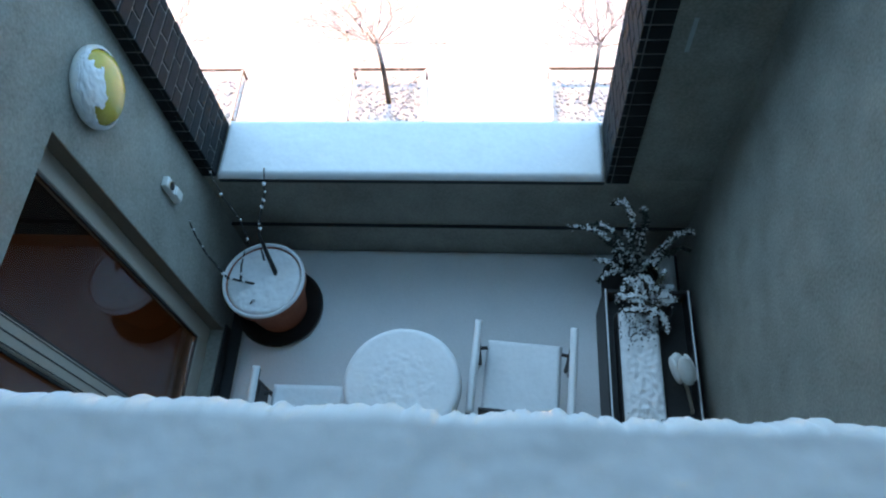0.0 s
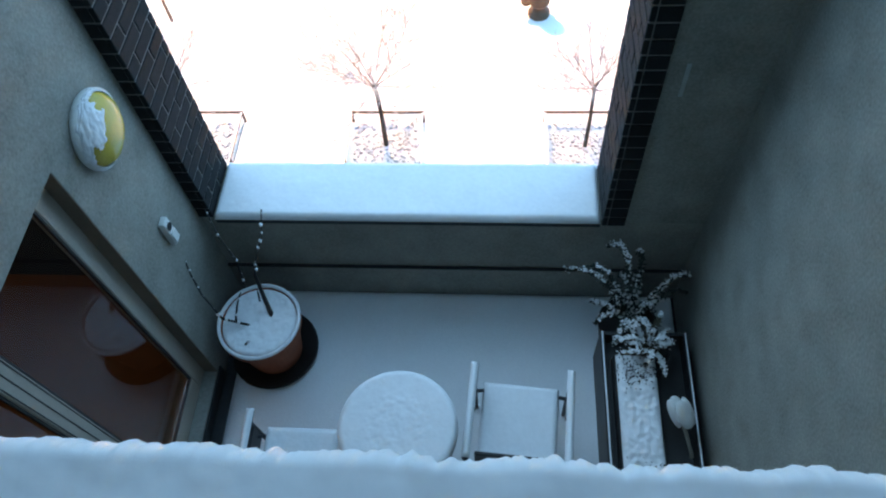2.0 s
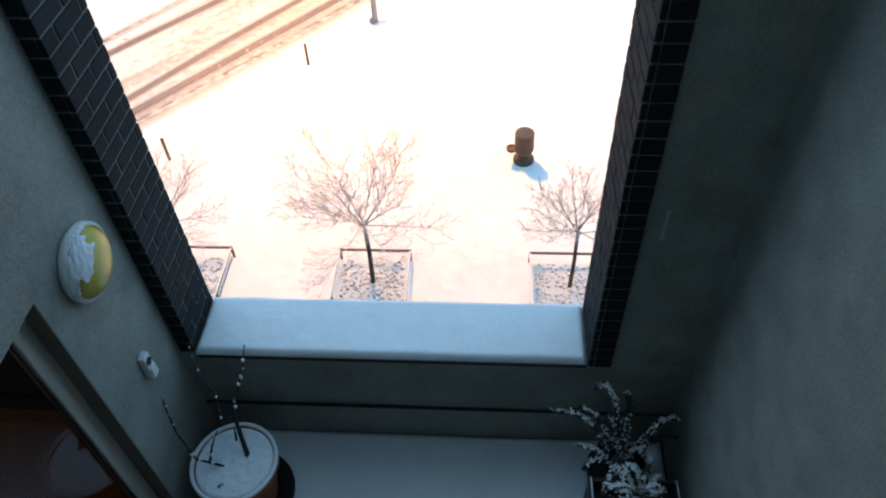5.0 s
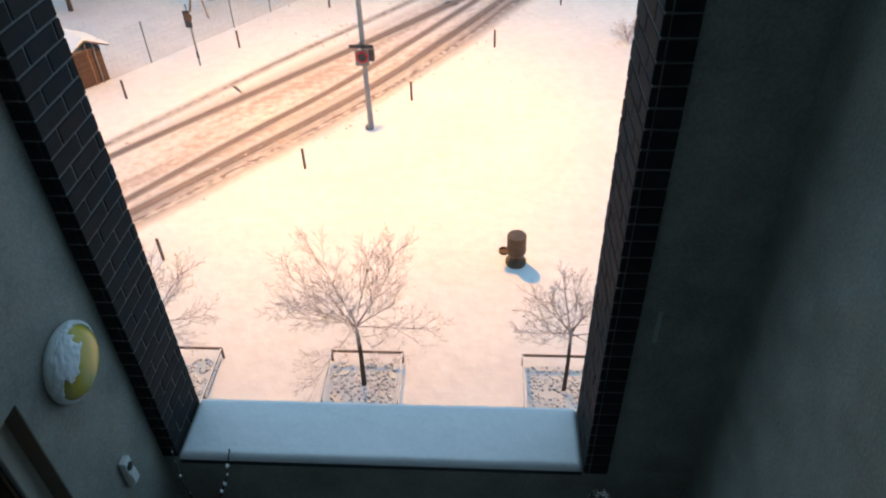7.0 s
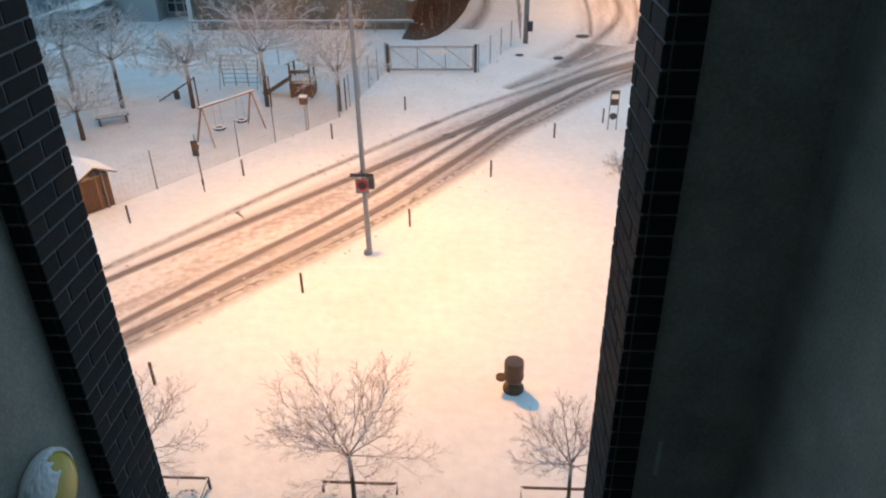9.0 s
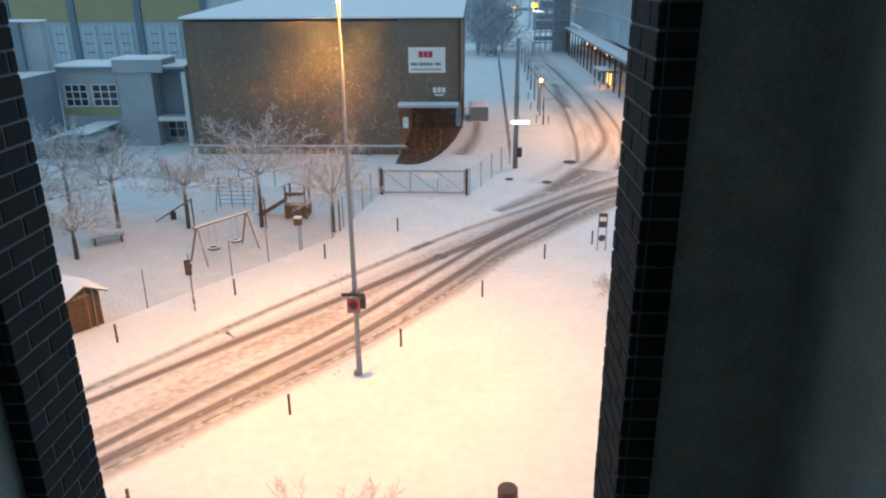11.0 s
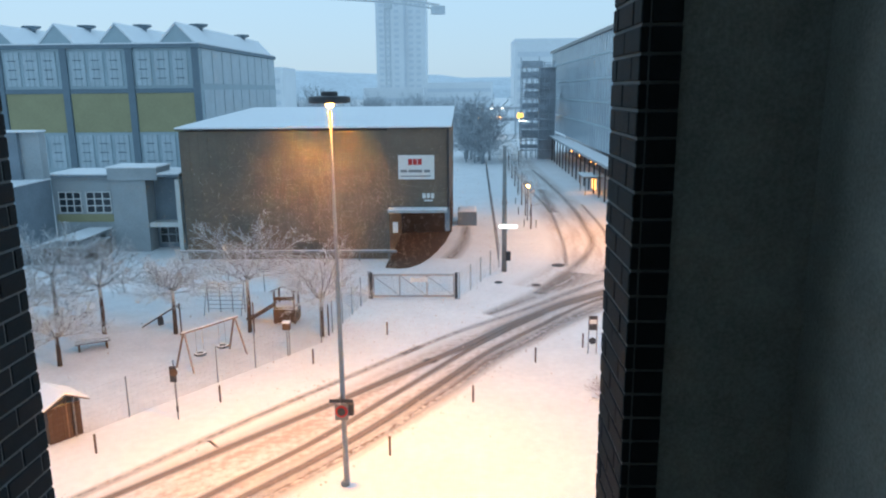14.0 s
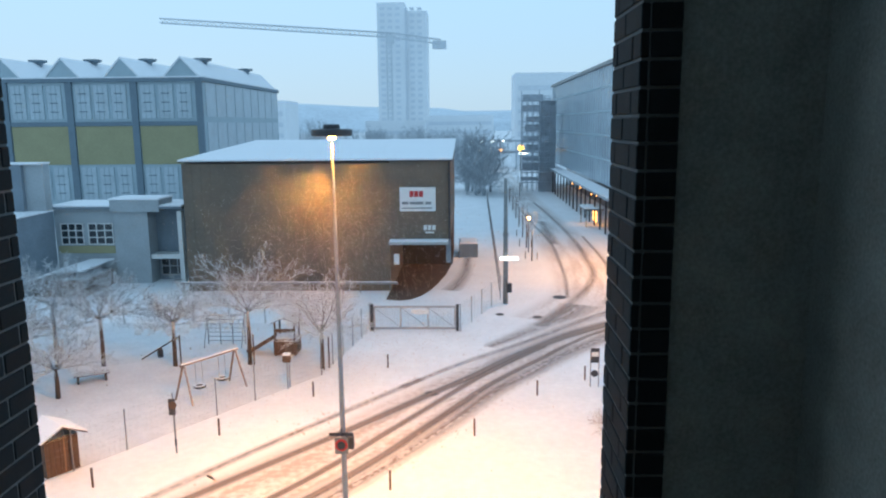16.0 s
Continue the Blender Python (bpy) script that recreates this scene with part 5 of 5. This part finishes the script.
def scaffold():
    t = thing("scaffold_tower", (15.2, 152, 0), "stair tower wrapped in scaffolding, paled as if by haze", "scaffold")
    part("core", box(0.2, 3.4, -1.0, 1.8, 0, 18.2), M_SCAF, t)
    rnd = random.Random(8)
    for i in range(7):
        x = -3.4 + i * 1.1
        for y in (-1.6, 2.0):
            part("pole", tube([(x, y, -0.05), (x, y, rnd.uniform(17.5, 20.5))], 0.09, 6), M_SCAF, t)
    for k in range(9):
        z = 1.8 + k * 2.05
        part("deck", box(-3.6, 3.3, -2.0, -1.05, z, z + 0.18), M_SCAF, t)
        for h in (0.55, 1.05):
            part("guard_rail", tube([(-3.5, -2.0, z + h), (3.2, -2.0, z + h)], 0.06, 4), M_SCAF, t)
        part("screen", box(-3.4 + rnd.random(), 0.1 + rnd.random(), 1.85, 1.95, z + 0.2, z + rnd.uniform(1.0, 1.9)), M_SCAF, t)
    return t


scaffold()
t = thing("lit_sign_mast", (16.4, 215, 0), "yellow lit sign on a mast far down the street", "sign")
part("mast", tube([(0, 0, 0), (0, 0, 6.0)], 0.2, 6), M_STEELD, t)
part("yellow_panel", box(-0.8, 0.8, -0.1, 0.1, 6.0, 7.4, 0.2), M_YELLIT, t)
part("lit_band", box(-0.4, 2.2, -0.1, 0.1, 5.0, 5.5), M_TUBE, t)
t = thing("far_station", (11, 230, 0), "distant lit platform roof across the street", "station")
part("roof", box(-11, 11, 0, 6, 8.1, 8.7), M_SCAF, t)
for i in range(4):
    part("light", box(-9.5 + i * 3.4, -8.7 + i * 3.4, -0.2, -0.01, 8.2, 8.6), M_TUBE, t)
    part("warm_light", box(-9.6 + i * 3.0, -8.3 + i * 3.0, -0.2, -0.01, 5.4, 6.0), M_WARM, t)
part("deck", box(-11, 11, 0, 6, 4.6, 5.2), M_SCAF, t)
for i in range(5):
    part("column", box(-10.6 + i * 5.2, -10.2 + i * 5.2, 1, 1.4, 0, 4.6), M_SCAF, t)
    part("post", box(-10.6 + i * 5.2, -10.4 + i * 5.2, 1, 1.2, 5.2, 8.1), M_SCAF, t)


# ---- things on the loggia ----
def wall_lamp():
    t = thing("wall_lamp", (XL, 2.225, F + 2.235), "round yellow wall lamp half covered with snow", "wall lamp")
    prof = [(0, 0.0), (0.155, 0.0), (0.165, 0.015), (0.165, 0.045), (0.15, 0.055)]
    bm = lathe(prof, 36)
    bm.transform(pose(0, 0, 0, 0, 90, 0))
    part("rim", bm, M_WHITE, t, "pale rim", True)
    bm = lathe([(0.148, 0.05), (0.135, 0.075), (0.10, 0.10), (0.05, 0.115), (0, 0.12)], 36)
    bm.transform(pose(0, 0, 0, 0, 90, 0))
    part("globe", bm, M_YELLOW, t, "yellow glass globe", True)
    bm = bmesh.new()
    bmesh.ops.create_uvsphere(bm, u_segments=120, v_segments=60, radius=0.166)
    cut = []
    for v in bm.verts:
        edge = 0.10 + 0.06 * noise.noise(v.co * 12) + 0.045 * noise.noise(v.co * 40) + v.co.y * 0.75
        if v.co.z < edge or v.co.x < -0.06:
            cut.append(v)
            continue
        thick = min(1, (v.co.z - edge) / 0.03)
        v.co *= 1 + noise.noise(v.co * 25) * 0.04 + 0.03 * noise.noise(v.co * 70)
        v.co.x = max(0.004, v.co.x * 0.5 + 0.036 + 0.012 * thick)
    bmesh.ops.delete(bm, geom=cut, context="VERTS")
    part("snow_crust", bm, M_SNOW, t, "white snow crust", True)
    t.scale = (1.0, 1.2, 1.2)
    return t


wall_lamp()


def socket():
    t = thing("wall_socket", (XL, 2.24, F + 1.325), "white outdoor socket with a round dark opening", "socket")
    part("box", box(0.0, 0.04, -0.034, 0.034, -0.1, 0.1, 0.008, seg=2), M_WHITE, t)
    bm = lathe([(0, 0), (0.026, 0), (0.026, 0.004), (0, 0.004)], 20)
    bm.transform(pose(0.0405, 0, 0.045, 0, 90, 0))
    part("opening", bm, M_PLASTIC, t)
    part("lid", box(0.0405, 0.05, -0.03, 0.03, -0.09, 0.0, 0.004), M_WHITE, t)
    return t


socket()


def pot():
    cx, cy = -1.59, 2.07
    t = thing("plant_pot", (cx, cy, F + 0.016), "large terracotta pot with snow and bare budding twigs", "plant pot")
    part("saucer", lathe([(0, 0), (0.29, 0), (0.31, 0.035), (0.30, 0.04), (0.28, 0.015), (0, 0.015)], 36), M_PLASTIC, t, "black saucer", True)
    part("body", lathe([(0, 0.016), (0.19, 0.016), (0.25, 0.41), (0.275, 0.412), (0.28, 0.47), (0.255, 0.47), (0.245, 0.42), (0, 0.42)], 40), M_TERRA, t)
    part("snow", snow_disc(0.25, 0.455, 0.03, 0.010), M_SNOW, t, "lumpy snow", True)
    bm = lathe([(0.256, 0.472), (0.258, 0.485), (0.268, 0.492), (0.279, 0.485), (0.281, 0.472)], 40)
    part("rim_snow", bm, M_SNOW, t, "", True)
    part("stem", tube([(0.086, 0.03, 0.444), (0.044, 0.119, 0.584), (0.011, 0.2, 0.744)], [0.018, 0.015, 0.010], 8), M_PLASTIC, t, "thick dark stem")
    rnd = random.Random(2)
    for pts in (((0.011, 0.2, 0.744), (0.036, 0.268, 0.844), (0.091, 0.351, 0.984), (0.113, 0.45, 1.134)),
                ((-0.058, -0.03, 0.474), (-0.197, -0.051, 0.604), (-0.299, 0.038, 0.764), (-0.346, 0.114, 0.884), (-0.364, 0.167, 0.984)),
                ((-0.131, -0.04, 0.534), (-0.12, 0.042, 0.604), (-0.092, 0.116, 0.664)),
                ((-0.069, 0.169, 0.684), (-0.1, 0.26, 0.834), (-0.172, 0.327, 0.984), (-0.241, 0.438, 1.134)),
                ((-0.065, -0.178, 0.464), (-0.027, -0.164, 0.524)),
                ((-0.019, 0.145, 0.474), (-0.009, 0.171, 0.604))):
        tw = part("twig", tube(pts, [0.009 - 0.005 * i / (len(pts) - 1) for i in range(len(pts))], 6), M_PLASTIC, t, "dark bare twig")
        bm = bmesh.new()
        n = 9 if len(pts) > 3 else 2
        for k in range(n):
            f = min(0.99, (k + rnd.uniform(0.2, 1.0)) / n) * (len(pts) - 1)
            i = min(len(pts) - 2, int(f))
            p = Vector(pts[i]).lerp(Vector(pts[i + 1]), f - i)
            b = bmesh.new()
            bmesh.ops.create_icosphere(b, subdivisions=2, radius=0.003 + 0.009 * rnd.random() ** 2)
            for v in b.verts:
                v.co *= rnd.uniform(0.7, 1.4)
            b.transform(Matrix.Translation(p + Vector((rnd.uniform(-0.004, 0.008), 0, 0.004))) @ Matrix.Diagonal((1, 1, rnd.uniform(1.0, 1.7), 1)))
            merge(bm, b)
        bd = part("bud_snow", bm, M_SNOW, tw, "snow-capped buds", True)
        bd["kind"] = "stuff"
    return t


pot()


def table():
    t = thing("bistro_table", (-0.565, 1.295, F + 0.016), "small round garden table thick with snow", "table")
    part("tabletop", lathe([(0, 0.70), (0.34, 0.70), (0.345, 0.71), (0.345, 0.725), (0.34, 0.73), (0, 0.73)], 48), M_STEELD, t)
    part("snow", snow_disc(0.345, 0.731, 0.042, 0.005, 70, 0.55), M_SNOW, t, "round cake of snow, dimpled in the middle", True)
    part("stem", tube([(0, 0, 0.03), (0, 0, 0.7)], 0.03, 12), M_STEELD, t)
    for i in range(3):
        a = 0.4 + i * 2.094
        part("foot", tube([(0, 0, 0.06), (0.28 * math.cos(a), 0.28 * math.sin(a), 0.012)], [0.02, 0.012], 8), M_STEELD, t)
    return t


table()


def chair(at, turn, label):
    """A steel-framed garden chair with arms, seen from above its front."""
    t = thing("garden_chair", (*at, F + 0.016), label, "chair", turn=turn, group="chairs by the table")
    w, d = 0.46, 0.48
    part("seat", box(-w / 2, w / 2, -d, 0, 0.40, 0.425, 0.008), M_PLASTIC, t)
    part("seat_snow", snow_slab(-w / 2 - 0.005, w / 2 + 0.005, -d, 0.01, 0.427, 0.04, 0.02, 0.003, 0.02, at[0]), M_SNOW, t, "smooth snow", True)
    part("backrest", box(-w / 2, w / 2, -d - 0.10, -d - 0.08, 0.46, 0.9, 0.006), M_PLASTIC, t)
    for s in (-1, 1):
        x = s * (w / 2 + 0.06)
        for y in (-0.02, -d - 0.05):
            part("leg", tube([(x, y + (0.02 if y > -0.1 else -0.05), 0.0), (x, y, 0.62)], 0.013, 8), M_STEELD, t)
        arm = part("armrest", box(x - 0.022, x + 0.022, -d - 0.06, 0.05, 0.62, 0.645, 0.005), M_STEELD, t)
        part("arm_snow", snow_slab(x - 0.024, x + 0.024, -d - 0.05, 0.052, 0.647, 0.025, 0.015, 0.003, 0.015, s), M_SNOW, arm, "strip of snow", True)
        part("bracket", tube([(x, -0.06, 0.45), (s * w / 2, -0.05, 0.45)], 0.012, 6), M_STEELD, t)
        part("side_bar", box(x - 0.012, x + 0.012, -0.17, -0.02, 0.36, 0.56, 0.01), M_STEELD, t)
    return t


chair((0.15, 1.675), -4, "metal garden chair with snow on seat and armrests")
chair((-1.18, 1.36), 0, "snow-laden metal garden chair standing near the plant pot")


def planter():
    t = thing("planter_box", (0.66, 1.0, F + 0.016), "long black plastic planter with snow-covered plants", "planter")
    L, w, h = 1.08, 0.55, 0.42
    sh = box(0, 0.025, 0, L, 0, h, 0.004)
    box(w - 0.025, w, 0, L, 0, h, 0.004, bm=sh)
    box(0.025, w - 0.025, 0, 0.025, 0, h, 0.004, bm=sh)
    box(0.025, w - 0.025, L - 0.025, L, 0, h, 0.004, bm=sh)
    part("shell", sh, M_PLASTIC, t)
    part("soil", box(0.026, w - 0.026, 0.026, L - 0.026, 0.02, h - 0.12), M_PLASTIC, t)
    for x in (0.012, w - 0.012):
        part("rim_snow", snow_slab(x - 0.005, x + 0.005, 0.0, L, h + 0.002, 0.012, 0.012, 0.004, 0.008, x), M_SNOW, t, "", True)
    return t


planter()


def small_trough():
    t = thing("plant_trough", (0.73, 1.1, F + 0.32), "narrow trough filled with snow and dry plants", "trough")
    part("shell", box(0, 0.27, 0, 0.82, 0, 0.12, 0.01), M_PLASTIC, t)
    part("snow", snow_slab(0.012, 0.258, 0.012, 0.808, 0.122, 0.034, 0.007, 0.026, 0.035, 8, 0.012), M_SNOW, t, "lumpy snow", True)
    rnd = random.Random(6)
    bm = bmesh.new()
    for i in range(260):
        x, y = (rnd.gauss(0.13, 0.06), rnd.gauss(0.68, 0.06)) if i < 190 else (rnd.gauss(0.13, 0.07), rnd.gauss(0.07, 0.03))
        x, y = min(0.25, max(0.02, x)), min(0.8, max(0.02, y))
        a = rnd.uniform(0, 6.28)
        p = Vector((x, y, 0.13))
        tube([p, p + Vector((0.012 * math.cos(a), 0.012 * math.sin(a), rnd.uniform(0.02, 0.05)))], [0.0045, 0.003], 4, bm)
    part("dry_growth", bm, M_PLASTIC, t, "dark dry stems")["kind"] = "stuff"
    return t


small_trough()


def tulip():
    t = thing("glass_flower", (1.09, 1.42, F + 0.32), "pale ornamental flower on a bent stem, dusted with snow", "ornament")
    part("stem", tube([(0.10, -0.16, -0.2), (0.08, -0.1, 0.02), (0.03, 0.0, 0.14), (0, 0.03, 0.2)], 0.012, 8), M_FRAME, t)
    for i in range(4):
        a = i * 1.57 + 0.4
        bm = bmesh.new()
        bmesh.ops.create_uvsphere(bm, u_segments=14, v_segments=10, radius=0.09)
        for v in bm.verts:
            v.co = Vector((v.co.x * 0.28, v.co.y * 0.55, v.co.z * 1.0))
        bm.transform(Matrix.Translation((0.045 * math.cos(a), 0.03 + 0.045 * math.sin(a), 0.27)) @ Euler((0, radians(-14), 0)).to_matrix().to_4x4() @ pose(0, 0, 0, 0, 0, math.degrees(a)))
        bm.transform(Matrix.Translation((0, 0.03, 0.2)) @ Euler((radians(-50), radians(-12), 0)).to_matrix().to_4x4() @ Matrix.Translation((0, -0.03, -0.2)))
        part("petal", bm, M_WHITE, t, "pale pointed petal", True)
    return t


tulip()


def shrub(at, label, seed, fronds, length, z0, rise, material, tub, leaf, arcs=()):
    """Arching fronds set with dark leaves; snow lies in clumps along their tops."""
    rnd = random.Random(seed)
    t = thing("shrub", (*at, z0), label, "shrub")
    part("pot", lathe([(0, 0), (tub * 0.8, 0), (tub, 0.26), (tub - 0.015, 0.26), (tub - 0.02, 0.22), (0, 0.22)], 24), M_PLASTIC, t, "black pot")
    for i in range(fronds + len(arcs)):
        a = 2 * math.pi * (i + rnd.uniform(-0.4, 0.4)) / fronds
        ln = length * rnd.uniform(0.45, 1.12)
        up = rise * rnd.uniform(0.5, 1.2)
        bend = rnd.uniform(-0.7, 0.7)
        if i >= fronds:
            turn, ln, up = arcs[i - fronds]
            a, bend = radians(turn), 0.1
        pts = []
        for k in range(10):
            f = k / 9
            z = 0.22 + up * (f * 2.3 - f * f * 1.7)
            pts.append(Vector((ln * f * math.cos(a + bend * f), ln * f * math.sin(a + bend * f), z)))
        fr = tube(pts, [0.007 - 0.005 * k / 9 for k in range(10)], 5)
        for k in range(2, 10):
            for j in range(24):
                p = pts[k - 1].lerp(pts[k], rnd.random())
                d = Vector((rnd.uniform(-1, 1), rnd.uniform(-1, 1), rnd.uniform(-0.9, 0.35))).normalized() * rnd.uniform(0.5, 1.0) * leaf * (1.3 - k / 12)
                s = d.cross(Vector((rnd.uniform(-1, 1), rnd.uniform(-1, 1), 1))).normalized() * leaf * 0.16
                q = [fr.verts.new(c) for c in (p, p + d * 0.55 + s, p + d, p + d * 0.55 - s)]
                fr.faces.new(q)
        f_ = part("frond", fr, material, t, "arching dark frond")
        sn = bmesh.new()
        for k in range(1, 10):
            if noise.noise(pts[k] * 9 + Vector((i * 3.1, 0, 0))) < -0.28:
                continue
            for j in range(16):
                p = pts[k - 1].lerp(pts[k], rnd.random())
                b = bmesh.new()
                bmesh.ops.create_icosphere(b, subdivisions=1, radius=rnd.uniform(0.0035, 0.0085) * (1.2 - k / 18))
                b.transform(Matrix.Translation(p + Vector((rnd.gauss(0, leaf * 0.2), rnd.gauss(0, leaf * 0.2), rnd.uniform(0.004, 0.014)))) @ Matrix.Diagonal((rnd.uniform(0.9, 1.6), rnd.uniform(0.9, 1.6), 0.8, 1)))
                merge(sn, b)
        part("frond_snow", sn, M_SNOW, f_, "clumps of snow", True)["kind"] = "stuff"
    return t


shrub((0.87, 2.22), "arching conifer shrub loaded with snow in a black pot", 5, 11, 0.25, F + 0.016, 0.42, M_NEEDLE, 0.2, 0.045,
      ((149, 0.50, 0.60), (138, 0.40, 0.62), (112, 0.36, 0.85), (80, 0.30, 0.75), (22, 0.40, 0.62), (10, 0.36, 0.50), (236, 0.30, 0.40)))
shrub((0.95, 1.95), "low leafy shrub loaded with snow in a black pot", 15, 15, 0.2, F + 0.2, 0.2, M_LEAF, 0.15, 0.04)

# ---- bricks of the piers, last ----
COURSE, LONG, JOINT = 0.094, 0.24, 0.011


def brick_mesh(lx, ly, lz):
    return mesh_of(box(0, lx, 0, ly, 0, lz, 0.004), "brick", M_BRICK)


def lay(parent, z0, z1, faces):
    cache = {}
    n = int((z1 - z0) / COURSE)
    for c in range(n):
        z = z0 + c * COURSE
        for axis, x, y, run, sign in faces:
            pos, k = -(LONG + JOINT) * 0.5 * (c % 2), 0
            while pos < run - 1e-6:
                a, b = max(pos, 0), min(pos + LONG, run)
                if b - a > 0.015:
                    key = (axis, round(b - a, 3))
                    if key not in cache:
                        cache[key] = brick_mesh(*((b - a, 0.03, COURSE - JOINT) if axis == "x" else (0.03, b - a, COURSE - JOINT)))
                    o = new("brick", cache[key])
                    o.parent = parent
                    jit = 0.0012 * math.sin(c * 7.3 + pos * 31)
                    o.location = (x + a, y + jit, z) if axis == "x" else (x + jit, y + a, z)
                pos += LONG + JOINT


B0 = PZ + 0.002
pier_l = structure("wall_pier_left", box(XL, PL - 0.008, YF + 0.006, YO - 0.006, B0, TOP), M_MORTAR, "dark brick pier beside the opening")
lay(pier_l, B0 + 0.01, TOP, (("y", PL - 0.0325, YF, YO - YF, 1), ("x", XL + 0.001, YF + 0.0005, PL - XL - 0.036, -1)))
pier_r = structure("wall_pier_right", box(PR + 0.006, PRF, YF - 0.026, YO - 0.006, B0, TOP), M_MORTAR, "dark brick pier beside the opening")
lay(pier_r, B0 + 0.01, TOP, (("y", PR, YF - 0.03, YO - YF + 0.03, 1), ("x", PR + 0.036, YF - 0.0325, PRF - PR - 0.036, -1)))
